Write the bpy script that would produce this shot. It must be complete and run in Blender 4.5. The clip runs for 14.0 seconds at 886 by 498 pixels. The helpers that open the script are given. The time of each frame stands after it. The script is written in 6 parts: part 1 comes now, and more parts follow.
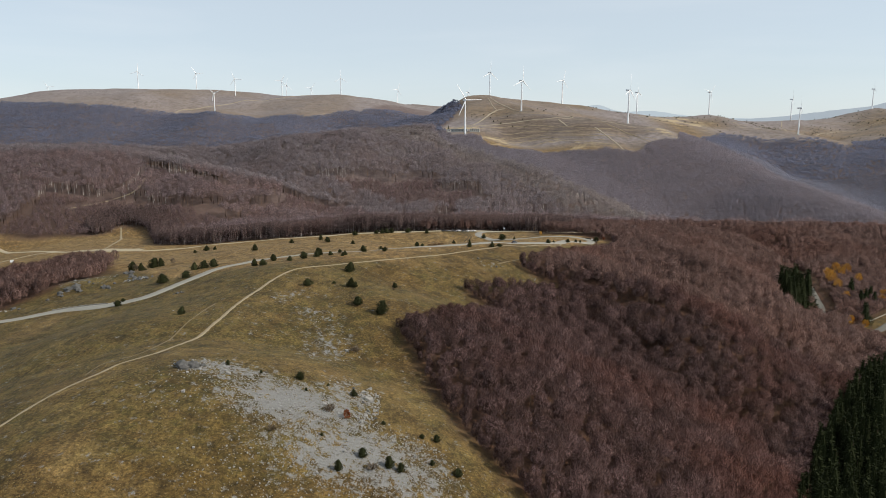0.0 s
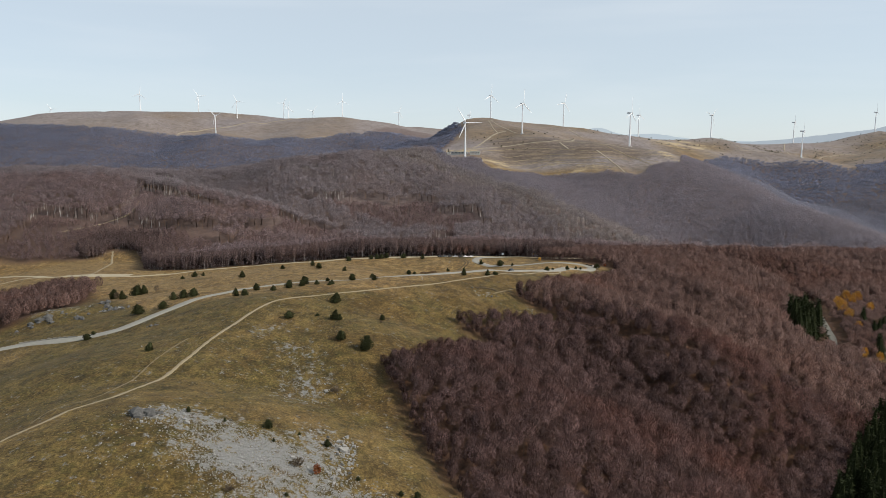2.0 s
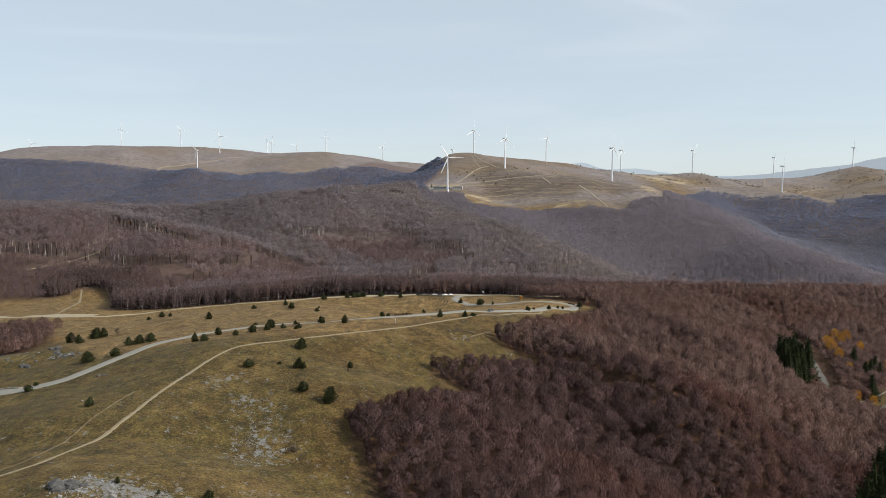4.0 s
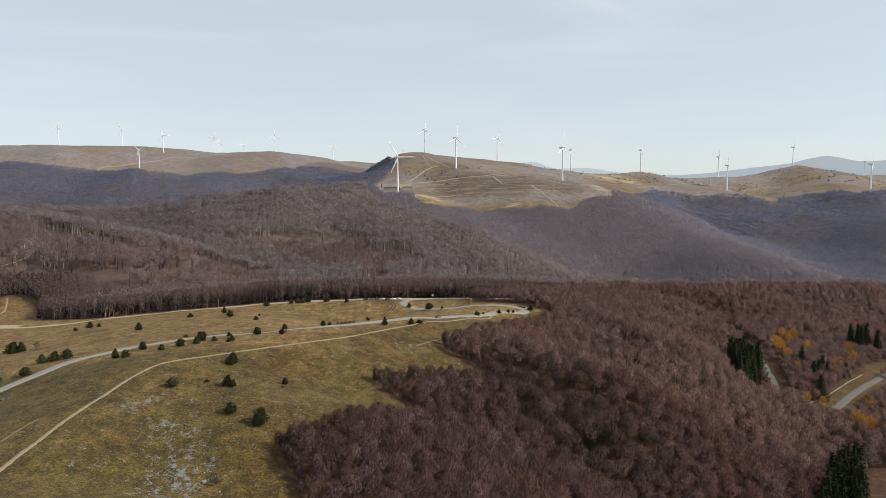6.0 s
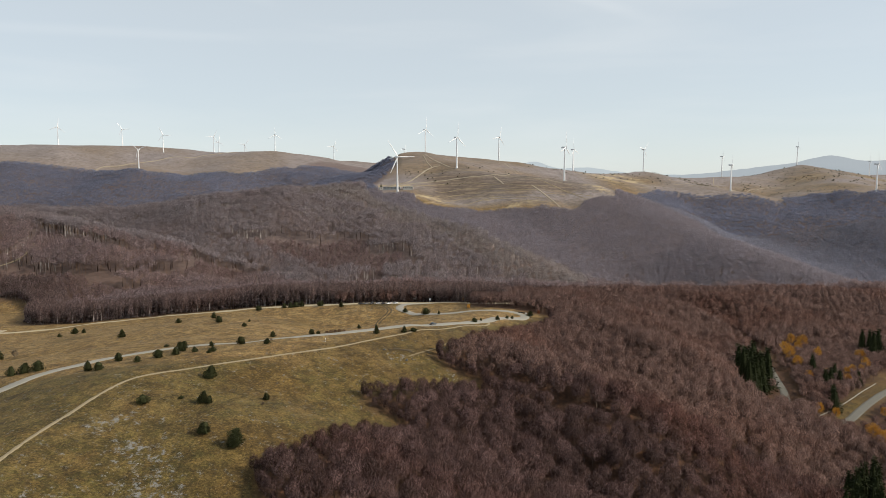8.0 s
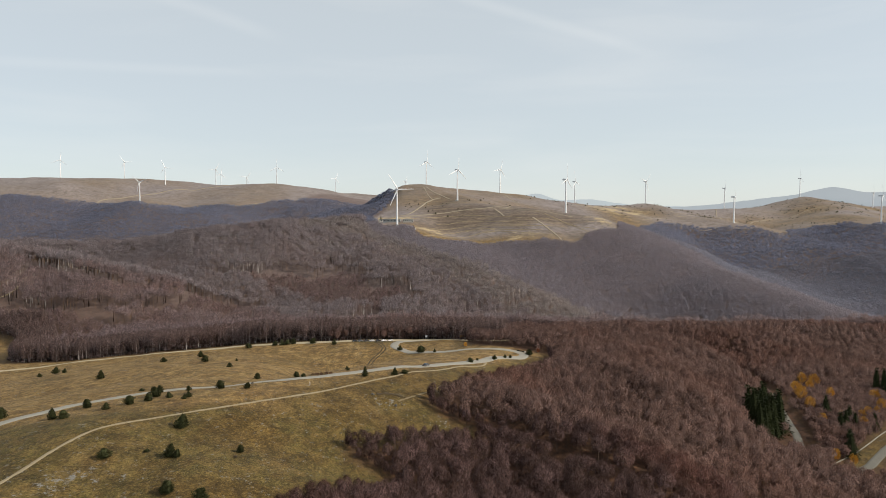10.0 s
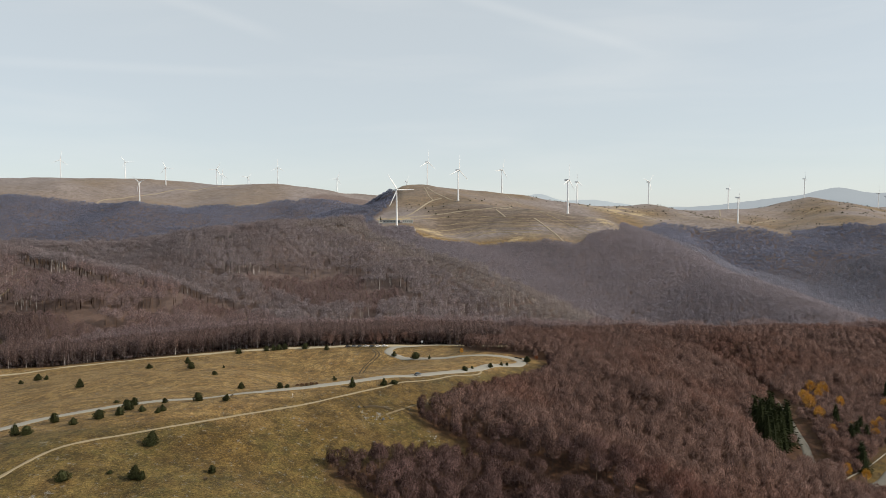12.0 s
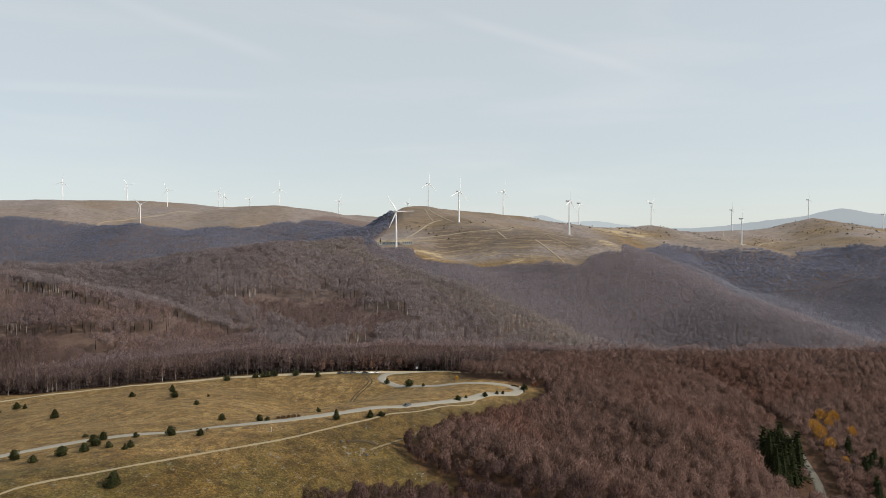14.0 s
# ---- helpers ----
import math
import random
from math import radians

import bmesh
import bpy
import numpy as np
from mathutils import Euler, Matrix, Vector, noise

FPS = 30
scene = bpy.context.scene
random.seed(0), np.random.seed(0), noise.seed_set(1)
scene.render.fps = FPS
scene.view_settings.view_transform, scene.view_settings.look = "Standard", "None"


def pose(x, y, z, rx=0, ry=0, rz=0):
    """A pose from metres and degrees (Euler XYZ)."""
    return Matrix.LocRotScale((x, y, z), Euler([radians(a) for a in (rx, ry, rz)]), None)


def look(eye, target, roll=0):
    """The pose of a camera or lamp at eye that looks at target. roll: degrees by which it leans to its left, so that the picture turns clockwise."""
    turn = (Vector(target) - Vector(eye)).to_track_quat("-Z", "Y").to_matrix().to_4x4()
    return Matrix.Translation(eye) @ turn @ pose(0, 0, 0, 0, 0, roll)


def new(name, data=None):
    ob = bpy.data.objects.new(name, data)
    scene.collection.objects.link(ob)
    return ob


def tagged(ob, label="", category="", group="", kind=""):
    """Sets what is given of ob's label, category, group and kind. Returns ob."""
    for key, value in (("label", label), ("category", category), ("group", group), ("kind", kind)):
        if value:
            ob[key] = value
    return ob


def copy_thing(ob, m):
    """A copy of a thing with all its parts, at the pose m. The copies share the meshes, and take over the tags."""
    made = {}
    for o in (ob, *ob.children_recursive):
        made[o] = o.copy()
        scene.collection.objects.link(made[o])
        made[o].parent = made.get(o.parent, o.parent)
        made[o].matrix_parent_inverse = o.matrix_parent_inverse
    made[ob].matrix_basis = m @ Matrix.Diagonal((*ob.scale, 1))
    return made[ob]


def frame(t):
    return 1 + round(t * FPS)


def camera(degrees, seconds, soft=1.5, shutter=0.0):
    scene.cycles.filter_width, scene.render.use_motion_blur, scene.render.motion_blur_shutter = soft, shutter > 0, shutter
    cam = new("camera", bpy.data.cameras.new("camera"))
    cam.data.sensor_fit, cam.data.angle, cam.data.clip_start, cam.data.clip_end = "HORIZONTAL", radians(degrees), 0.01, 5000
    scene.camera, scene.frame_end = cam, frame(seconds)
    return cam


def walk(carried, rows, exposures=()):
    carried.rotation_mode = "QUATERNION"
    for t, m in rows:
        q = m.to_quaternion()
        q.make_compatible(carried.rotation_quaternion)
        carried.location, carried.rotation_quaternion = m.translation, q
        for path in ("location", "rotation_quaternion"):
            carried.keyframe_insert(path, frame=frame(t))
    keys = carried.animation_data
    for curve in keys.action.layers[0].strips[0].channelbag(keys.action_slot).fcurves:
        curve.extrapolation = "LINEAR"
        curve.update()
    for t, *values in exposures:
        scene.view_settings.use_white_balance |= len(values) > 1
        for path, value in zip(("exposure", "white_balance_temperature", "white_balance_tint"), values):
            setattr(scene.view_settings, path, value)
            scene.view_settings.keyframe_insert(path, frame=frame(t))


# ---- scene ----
cam = camera(65.03, 14.0, 0.6)

# seconds, x, y, z, tilt, lean, turn
PATH = [
    (0.0, 0.00, 0.00, 60.00, 80.178, 0.038, 0.000),
    (0.5, 1.33, 4.71, 60.13, 80.189, -0.013, 0.056),
    (1.0, 2.65, 9.38, 60.26, 80.591, -0.053, 0.096),
    (1.5, 3.97, 14.00, 60.40, 81.822, -0.000, 0.157),
    (2.0, 5.30, 18.57, 60.59, 81.979, -0.037, 0.213),
    (2.5, 6.63, 23.13, 60.84, 82.377, -0.053, 0.270),
    (3.0, 7.99, 27.64, 61.07, 84.292, -0.031, 0.322),
    (3.5, 9.35, 32.10, 61.32, 84.773, -0.034, 0.382),
    (3.7, 9.91, 33.87, 61.43, 84.776, -0.038, 0.282),
    (4.0, 10.74, 36.51, 61.59, 84.776, -0.043, -1.019),
    (4.2, 11.24, 38.22, 61.68, 84.776, -0.023, -2.480),
    (4.6, 12.25, 41.65, 61.87, 84.776, 0.018, -4.354),
    (5.0, 13.27, 45.08, 62.05, 84.756, 0.059, -4.884),
    (6.3, 16.56, 56.23, 62.64, 84.726, 0.192, -4.874),
    (6.5, 17.06, 57.95, 62.73, 84.726, 0.212, -4.854),
    (7.0, 18.37, 62.24, 62.99, 84.716, 0.188, -4.807),
    (7.5, 19.73, 66.50, 63.22, 84.710, 0.185, -4.765),
    (8.0, 21.17, 70.73, 63.49, 84.699, 0.172, -4.713),
    (8.5, 22.69, 74.89, 63.80, 84.651, 0.147, -4.629),
    (9.0, 24.29, 78.98, 64.15, 85.282, 0.233, -4.588),
    (9.2, 24.92, 80.55, 64.27, 85.795, 0.236, -4.567),
    (9.5, 25.88, 82.91, 64.45, 86.587, 0.240, -4.535),
    (9.9, 27.15, 86.06, 64.69, 87.295, 0.245, -4.493),
    (10.5, 29.06, 90.77, 65.05, 87.325, 0.253, -4.430),
    (11.3, 31.61, 97.06, 65.54, 87.325, 0.263, -4.345),
    (11.5, 32.25, 98.64, 65.66, 87.325, 0.265, -4.324),
    (12.0, 33.91, 102.47, 65.95, 87.321, 0.203, -4.240),
    (12.5, 35.62, 106.21, 66.18, 87.306, 0.267, -4.188),
    (13.0, 37.38, 109.86, 66.33, 87.328, 0.258, -4.116),
    (13.5, 39.18, 113.45, 66.41, 87.908, 0.280, -4.049),
    (14.0, 41.05, 117.00, 66.45, 89.091, 0.276, -3.964),
]
walk(cam, [(r[0], pose(*r[1:])) for r in PATH], exposures=[(0.0, -0.02, 6250, 10), (4.0, -0.03, 6200, 10), (6.5, 0.0, 6450, 10), (9.2, -0.01, 6600, 10), (11.3, -0.04, 6670, 10), (14.0, -0.06, 6670, 10)])

# ---- light ----
SUN_TURN, SUN_HEIGHT = 102.0, 36.0     # degrees clockwise from the y axis, degrees above the horizon
world = bpy.data.worlds.new("sky")
scene.world = world
world.use_nodes = True
sky = world.node_tree.nodes.new("ShaderNodeTexSky")
sky.sky_type, sky.sun_disc = "NISHITA", False
sky.sun_elevation, sky.sun_rotation = radians(SUN_HEIGHT), radians(SUN_TURN)
sky.altitude, sky.air_density, sky.dust_density, sky.ozone_density = 1200, 1.0, 1.3, 2.0
# a thin even veil of high haze lies over the clear sky
veil = world.node_tree.nodes.new("ShaderNodeMix")
veil.data_type = "RGBA"
veil.inputs["Factor"].default_value = 0.62
veil_colour = [i for i in veil.inputs if i.name == "B" and i.type == "RGBA"][0]
veil_colour.default_value = (8.3, 8.95, 9.05, 1)
world.node_tree.links.new(sky.outputs[0], [i for i in veil.inputs if i.name == "A" and i.type == "RGBA"][0])
# wisps of cirrus, drawn out along one wind direction
where, drawn, wisp, share, cirrus = [world.node_tree.nodes.new("ShaderNode" + n) for n in ("TexCoord", "Mapping", "TexNoise", "MapRange", "Mix")]
drawn.inputs["Rotation"].default_value, drawn.inputs["Scale"].default_value = (radians(8), radians(-14), radians(20)), (1.6, 1.0, 9.0)
wisp.inputs["Scale"].default_value, wisp.inputs["Detail"].default_value, wisp.inputs["Distortion"].default_value = 1.7, 6.0, 0.4
for key, value in zip(("From Min", "From Max", "To Min", "To Max"), (0.46, 0.76, 0.0, 0.18)):
    share.inputs[key].default_value = value
cirrus.data_type = "RGBA"
for a, b in ((where.outputs["Generated"], drawn.inputs["Vector"]), (drawn.outputs[0], wisp.inputs["Vector"]), (wisp.outputs["Fac"], share.inputs["Value"]), (share.outputs[0], cirrus.inputs["Factor"]), ([o for o in veil.outputs if o.type == "RGBA"][0], [i for i in cirrus.inputs if i.name == "A" and i.type == "RGBA"][0])):
    world.node_tree.links.new(a, b)
[i for i in cirrus.inputs if i.name == "B" and i.type == "RGBA"][0].default_value = (9.3, 9.4, 9.3, 1)


def contrail(below, across, middle, reach, width, strength):
    """A faint straight vapour trail over the colour below. across: the normal of its plane; middle: the way to its middle; reach, width: degrees."""
    def node(kind, **inputs):
        n = world.node_tree.nodes.new("ShaderNode" + kind)
        for key, value in inputs.items():
            n.inputs[key.replace("_", " ")].default_value = value
        return n

    def along(way):
        n = world.node_tree.nodes.new("ShaderNodeVectorMath")
        n.operation = "DOT_PRODUCT"
        n.inputs[1].default_value = way
        world.node_tree.links.new(where.outputs["Generated"], n.inputs[0])
        return n.outputs["Value"]

    off, thin, long, both, mix = node("Math"), node("MapRange", From_Min=0.0, From_Max=math.sin(radians(width)), To_Min=strength, To_Max=0.0), node("MapRange", From_Min=math.cos(radians(reach)), From_Max=math.cos(radians(reach * 0.4)), To_Min=0.0, To_Max=1.0), node("Math"), node("Mix")
    off.operation, both.operation, mix.data_type = "ABSOLUTE", "MULTIPLY", "RGBA"
    thin.interpolation_type = long.interpolation_type = "SMOOTHSTEP"
    for a, b in ((along(across), off.inputs[0]), (off.outputs[0], thin.inputs["Value"]), (along(middle), long.inputs["Value"]), (thin.outputs[0], both.inputs[0]), (long.outputs[0], both.inputs[1]), (both.outputs[0], mix.inputs["Factor"]), (below, [i for i in mix.inputs if i.name == "A" and i.type == "RGBA"][0])):
        world.node_tree.links.new(a, b)
    [i for i in mix.inputs if i.name == "B" and i.type == "RGBA"][0].default_value = (9.6, 9.8, 9.8, 1)
    return [o for o in mix.outputs if o.type == "RGBA"][0]


skin = [o for o in cirrus.outputs if o.type == "RGBA"][0]
skin = contrail(skin, (-0.0356, 0.1907, -0.981), (-0.3493, 0.9173, 0.1911), 11.0, 0.6, 0.09)
skin = contrail(skin, (-0.3237, 0.1833, -0.9282), (-0.2567, 0.9273, 0.2726), 8.0, 0.8, 0.10)
skin = contrail(skin, (-0.2469, 0.3121, -0.9174), (0.2094, 0.9415, 0.264), 10.0, 0.7, 0.12)
world.node_tree.links.new(skin, world.node_tree.nodes["Background"].inputs[0])
world.node_tree.nodes["Background"].inputs[1].default_value = 0.10
sun = new("sun", bpy.data.lights.new("sun", "SUN"))
sun.data.energy, sun.data.angle, sun.data.color = 4.6, radians(0.7), (1.0, 0.90, 0.76)
to_sun = Vector((math.sin(radians(SUN_TURN)) * math.cos(radians(SUN_HEIGHT)), math.cos(radians(SUN_TURN)) * math.cos(radians(SUN_HEIGHT)), math.sin(radians(SUN_HEIGHT))))
sun.matrix_world = look(to_sun * 300, (0, 0, 0))
scene.view_settings.exposure = 0.0


# ---- materials ----
class Mat:
    """A node material with short ways to add nodes."""

    def __init__(self, name, rough=0.9, metal=0.0):
        self.m = bpy.data.materials.new(name)
        self.m.use_nodes = True
        self.t = self.m.node_tree
        self.b = self.t.nodes["Principled BSDF"]
        self.b.inputs["Roughness"].default_value = rough
        self.b.inputs["Metallic"].default_value = metal
        self.b.inputs["Specular IOR Level"].default_value = 0.25

    def link(self, a, b):
        self.t.links.new(a, b)

    def noise(self, scale, detail=4.0, rough=0.55, stretch=(1, 1, 1), local=False):
        co = self.t.nodes.new("ShaderNodeTexCoord") if local else self.t.nodes.new("ShaderNodeNewGeometry")
        mp = self.t.nodes.new("ShaderNodeMapping")
        mp.inputs["Scale"].default_value = stretch
        self.link(co.outputs["Object" if local else "Position"], mp.inputs["Vector"])
        n = self.t.nodes.new("ShaderNodeTexNoise")
        n.inputs["Scale"].default_value, n.inputs["Detail"].default_value, n.inputs["Roughness"].default_value = scale, detail, rough
        self.link(mp.outputs[0], n.inputs["Vector"])
        return n.outputs["Fac"]

    def attr(self, name):
        n = self.t.nodes.new("ShaderNodeAttribute")
        n.attribute_name = name
        return n.outputs["Fac"]

    def rand(self):
        return self.t.nodes.new("ShaderNodeObjectInfo").outputs["Random"]

    def island(self):
        return self.t.nodes.new("ShaderNodeNewGeometry").outputs["Random Per Island"]

    def span(self, fac, lo, hi, a=0.0, b=1.0):
        n = self.t.nodes.new("ShaderNodeMapRange")
        for key, value in zip(("From Min", "From Max", "To Min", "To Max"), (lo, hi, a, b)):
            n.inputs[key].default_value = value
        self.link(fac, n.inputs["Value"])
        return n.outputs["Result"]

    def math(self, op, a, b):
        n = self.t.nodes.new("ShaderNodeMath")
        n.operation = op
        for k, v in enumerate((a, b)):
            if isinstance(v, (int, float)):
                n.inputs[k].default_value = v
            else:
                self.link(v, n.inputs[k])
        return n.outputs[0]

    def mix(self, fac, a, b):
        n = self.t.nodes.new("ShaderNodeMix")
        n.data_type = "RGBA"
        if isinstance(fac, (int, float)):
            n.inputs["Factor"].default_value = fac
        else:
            self.link(fac, n.inputs["Factor"])
        for key, v in (("A", a), ("B", b)):
            socket = [i for i in n.inputs if i.name == key and i.type == "RGBA"][0]
            if isinstance(v, tuple):
                socket.default_value = (*v, 1)
            else:
                self.link(v, socket)
        return [o for o in n.outputs if o.type == "RGBA"][0]

    def ramp(self, fac, *colours):
        n = self.t.nodes.new("ShaderNodeValToRGB")
        e = n.color_ramp.elements
        for k, c in enumerate(colours):
            p = k / (len(colours) - 1)
            if k == 0:
                e[0].position, e[0].color = 0, (*c, 1)
            elif k == len(colours) - 1:
                e[-1].position, e[-1].color = 1, (*c, 1)
            else:
                e.new(p).color = (*c, 1)
        self.link(fac, n.inputs[0])
        return n.outputs["Color"]

    def shade(self, c, fac):
        """The colour c made lighter or darker by a factor."""
        n = self.t.nodes.new("ShaderNodeMix")
        n.data_type, n.blend_type = "RGBA", "MULTIPLY"
        n.inputs["Factor"].default_value = 1.0
        self.link(c, [i for i in n.inputs if i.name == "A" and i.type == "RGBA"][0])
        self.link(fac, [i for i in n.inputs if i.name == "B" and i.type == "RGBA"][0])
        return [o for o in n.outputs if o.type == "RGBA"][0]

    def colour(self, c):
        if isinstance(c, tuple):
            self.b.inputs["Base Color"].default_value = (*c, 1)
        else:
            self.link(c, self.b.inputs["Base Color"])
        return self

    def bump(self, height, strength, distance):
        n = self.t.nodes.new("ShaderNodeBump")
        n.inputs["Strength"].default_value, n.inputs["Distance"].default_value = strength, distance
        self.link(height, n.inputs["Height"])
        self.link(n.outputs[0], self.b.inputs["Normal"])
        return self


def ground_material():
    m = Mat("turf_and_litter", 0.95)
    broad, mid, fine = m.noise(0.018, 5), m.noise(0.09, 5, 0.6), m.noise(0.85, 4, 0.6)
    blade = m.noise(3.2, 3, 0.7)
    green = m.ramp(m.span(mid, 0.3, 0.7), (0.0355, 0.0217, 0.0034), (0.0567, 0.0334, 0.0056), (0.0897, 0.0511, 0.0102))
    olive = m.ramp(m.span(mid, 0.3, 0.7), (0.0359, 0.0293, 0.0067), (0.0614, 0.0488, 0.0116), (0.0968, 0.0735, 0.0205))
    green = m.mix(m.span(m.math("ADD", m.noise(0.03, 5, 0.65), m.attr("lush")), 0.48, 0.60), green, olive)
    straw = m.ramp(m.span(mid, 0.3, 0.7), (0.1501, 0.0871, 0.0312), (0.2280, 0.1434, 0.0554), (0.2850, 0.1918, 0.0835))
    dry = m.math("ADD", m.attr("dry"), m.span(broad, 0.3, 0.7, -0.45, 0.45))
    turf = m.mix(m.span(dry, 0.25, 0.8), green, straw)
    turf = m.mix(m.span(m.noise(0.05, 6, 0.7), 0.5, 0.68, 0, 0.6), turf, (0.138, 0.084, 0.028))
    turf = m.mix(m.span(m.noise(0.035, 5, 0.65, (1, 1.6, 1)), 0.56, 0.7, 0, 0.6), turf, (0.0560, 0.0360, 0.0095))
    turf = m.mix(m.span(m.noise(0.3, 6, 0.75), 0.45, 0.6, 0.0, 0.62), turf, m.mix(m.span(mid, 0.4, 0.6), (0.0800, 0.0450, 0.0118), (0.1380, 0.0930, 0.0285)))
    turf = m.mix(m.span(m.noise(0.16, 6, 0.75), 0.5, 0.6, 0.0, 0.5), turf, (0.106, 0.066, 0.019))
    turf = m.mix(m.span(fine, 0.47, 0.55, 0.0, 0.6), turf, m.mix(0.45, turf, (0.0350, 0.0229, 0.0067)))
    turf = m.mix(m.span(blade, 0.48, 0.6, 0.0, 0.5), turf, (0.053, 0.037, 0.012))
    turf = m.mix(m.span(m.noise(1.2, 4, 0.7), 0.53, 0.66, 0.0, 0.3), turf, (0.220, 0.152, 0.058))
    turf = m.shade(turf, m.span(m.noise(0.22, 9, 0.78, (1, 0.75, 1)), 0.36, 0.64, 0.48, 1.5))
    turf = m.shade(turf, m.span(m.noise(1.3, 5, 0.8), 0.36, 0.64, 0.45, 1.6))
    stone = m.ramp(m.noise(2.6, 8, 0.8), (0.075, 0.072, 0.062), (0.17, 0.168, 0.160), (0.29, 0.29, 0.285))
    bare = m.span(m.math("ADD", m.attr("stony"), m.span(m.noise(0.38, 9, 0.8), 0.25, 0.75, -1.25, 1.25)), 0.42, 0.72)
    turf = m.mix(bare, turf, stone)
    heath = m.ramp(m.noise(0.02, 6, 0.65), (0.128, 0.108, 0.104), (0.185, 0.159, 0.152), (0.25, 0.217, 0.202))
    heath = m.mix(m.span(m.noise(0.05, 5, 0.7), 0.5, 0.62, 0.0, 0.5), heath, (0.10, 0.078, 0.062))
    turf = m.mix(m.attr("heath"), turf, heath)
    wild = m.span(m.noise(0.11, 8, 0.8, (1, 1, 2)), 0.34, 0.66, 0.62, 1.38)
    streak = m.noise(0.05, 6, 0.7, (0.10, 1, 4))
    turf = m.mix(m.math("MULTIPLY", m.attr("burnt"), 0.92), turf, m.ramp(m.span(streak, 0.36, 0.64), (0.068, 0.050, 0.038), (0.112, 0.083, 0.060), (0.180, 0.136, 0.090)))
    turf = m.mix(m.attr("heath"), turf, m.shade(turf, wild))
    turf = m.mix(m.span(m.math("ADD", m.attr("hay"), m.span(m.noise(0.045, 8, 0.78, (0.6, 1, 2)), 0.3, 0.7, -0.55, 0.55)), 0.42, 0.8), turf, m.ramp(m.noise(0.1, 6, 0.75), (0.22, 0.165, 0.090), (0.46, 0.37, 0.225)))
    # leaf litter, its colour darkened for the shade between the trees
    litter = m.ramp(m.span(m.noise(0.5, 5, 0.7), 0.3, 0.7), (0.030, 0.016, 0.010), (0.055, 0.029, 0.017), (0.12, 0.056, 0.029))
    # with distance it is painted paler, to lighten the shaded gaps between crowns
    litter = m.mix(m.attr("pale_litter"), litter, m.mix(m.span(m.noise(0.12, 5, 0.7), 0.4, 0.6), (0.092, 0.069, 0.064), (0.150, 0.116, 0.108)))
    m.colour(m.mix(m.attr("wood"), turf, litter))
    m.bump(m.math("ADD", fine, m.math("MULTIPLY", blade, 0.5)), 0.6, 0.4)
    return m.m


def twig_material(name, dark, light, warm, spread=0.5, thin=0.14, speck=0.6, grain=2.2, gap=0.49, upright=0.28):
    m = Mat(name, 0.85)
    tree = m.attr("tint")
    c = m.mix(m.span(tree, 0.0, 1.0), dark, light)
    c = m.mix(m.span(m.noise(0.012, 4), 0.5, 0.72, 0.0, spread), c, warm)
    # twigs darkened at random, for the depth of shade within a crown
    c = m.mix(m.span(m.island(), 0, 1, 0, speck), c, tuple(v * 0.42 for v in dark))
    # fine twigs in colour: pale strokes, with the shade of the gaps painted dark
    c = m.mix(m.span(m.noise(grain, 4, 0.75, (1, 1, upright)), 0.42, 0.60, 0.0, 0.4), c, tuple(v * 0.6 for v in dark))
    m.colour(c)
    # thin twigs let some of the light behind them through
    t = m.t.nodes.new("ShaderNodeBsdfTranslucent")
    m.link(c, t.inputs["Color"])
    blend = m.t.nodes.new("ShaderNodeMixShader")
    blend.inputs[0].default_value = thin
    m.link(m.b.outputs[0], blend.inputs[1])
    m.link(t.outputs[0], blend.inputs[2])
    # the close mass of inner twigs is a net with gaps between its strands
    gaps = m.t.nodes.new("ShaderNodeBsdfTransparent")
    net = m.t.nodes.new("ShaderNodeMixShader")
    m.link(m.math("MULTIPLY", m.attr("net"), m.span(m.noise(grain * 0.9, 5, 0.8, (1, 1, upright)), gap - 0.06, gap + 0.06, 0.0, 1.0)), net.inputs[0])
    m.link(blend.outputs[0], net.inputs[1])
    m.link(gaps.outputs[0], net.inputs[2])
    m.link(net.outputs[0], m.t.nodes["Material Output"].inputs["Surface"])
    return m.m


def bark_material(name, dark, light):
    m = Mat(name, 0.9)
    m.colour(m.mix(m.noise(1.5, 4, 0.6, (1, 1, 0.25)), dark, light))
    m.bump(m.noise(9, 3, 0.6, (1, 1, 0.2)), 0.6, 0.05)
    return m.m


def leaf_material(name, dark, light):
    m = Mat(name, 0.75)
    m.b.inputs["Specular IOR Level"].default_value = 0.06
    c = m.mix(m.island(), dark, light)
    m.colour(m.mix(m.span(m.rand(), 0, 1, 0, 0.4), c, tuple(v * 0.55 for v in dark)))
    return m.m


def plain_material(name, colour, rough=0.6, metal=0.0, wear=0.25, size=1.5, local=True):
    m = Mat(name, rough, metal)
    m.colour(m.mix(m.span(m.noise(size, 5, 0.65, local=local), 0.35, 0.75, 0, 1), colour, tuple(v * (1 - wear) for v in colour)))
    return m.m


GROUND = ground_material()
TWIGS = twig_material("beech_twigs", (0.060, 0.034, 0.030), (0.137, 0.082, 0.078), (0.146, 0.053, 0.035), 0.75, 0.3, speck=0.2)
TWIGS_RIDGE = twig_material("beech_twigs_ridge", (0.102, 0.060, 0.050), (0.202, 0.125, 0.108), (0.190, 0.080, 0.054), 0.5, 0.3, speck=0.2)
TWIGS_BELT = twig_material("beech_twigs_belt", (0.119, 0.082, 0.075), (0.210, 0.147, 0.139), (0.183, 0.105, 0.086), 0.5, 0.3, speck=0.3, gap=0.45)
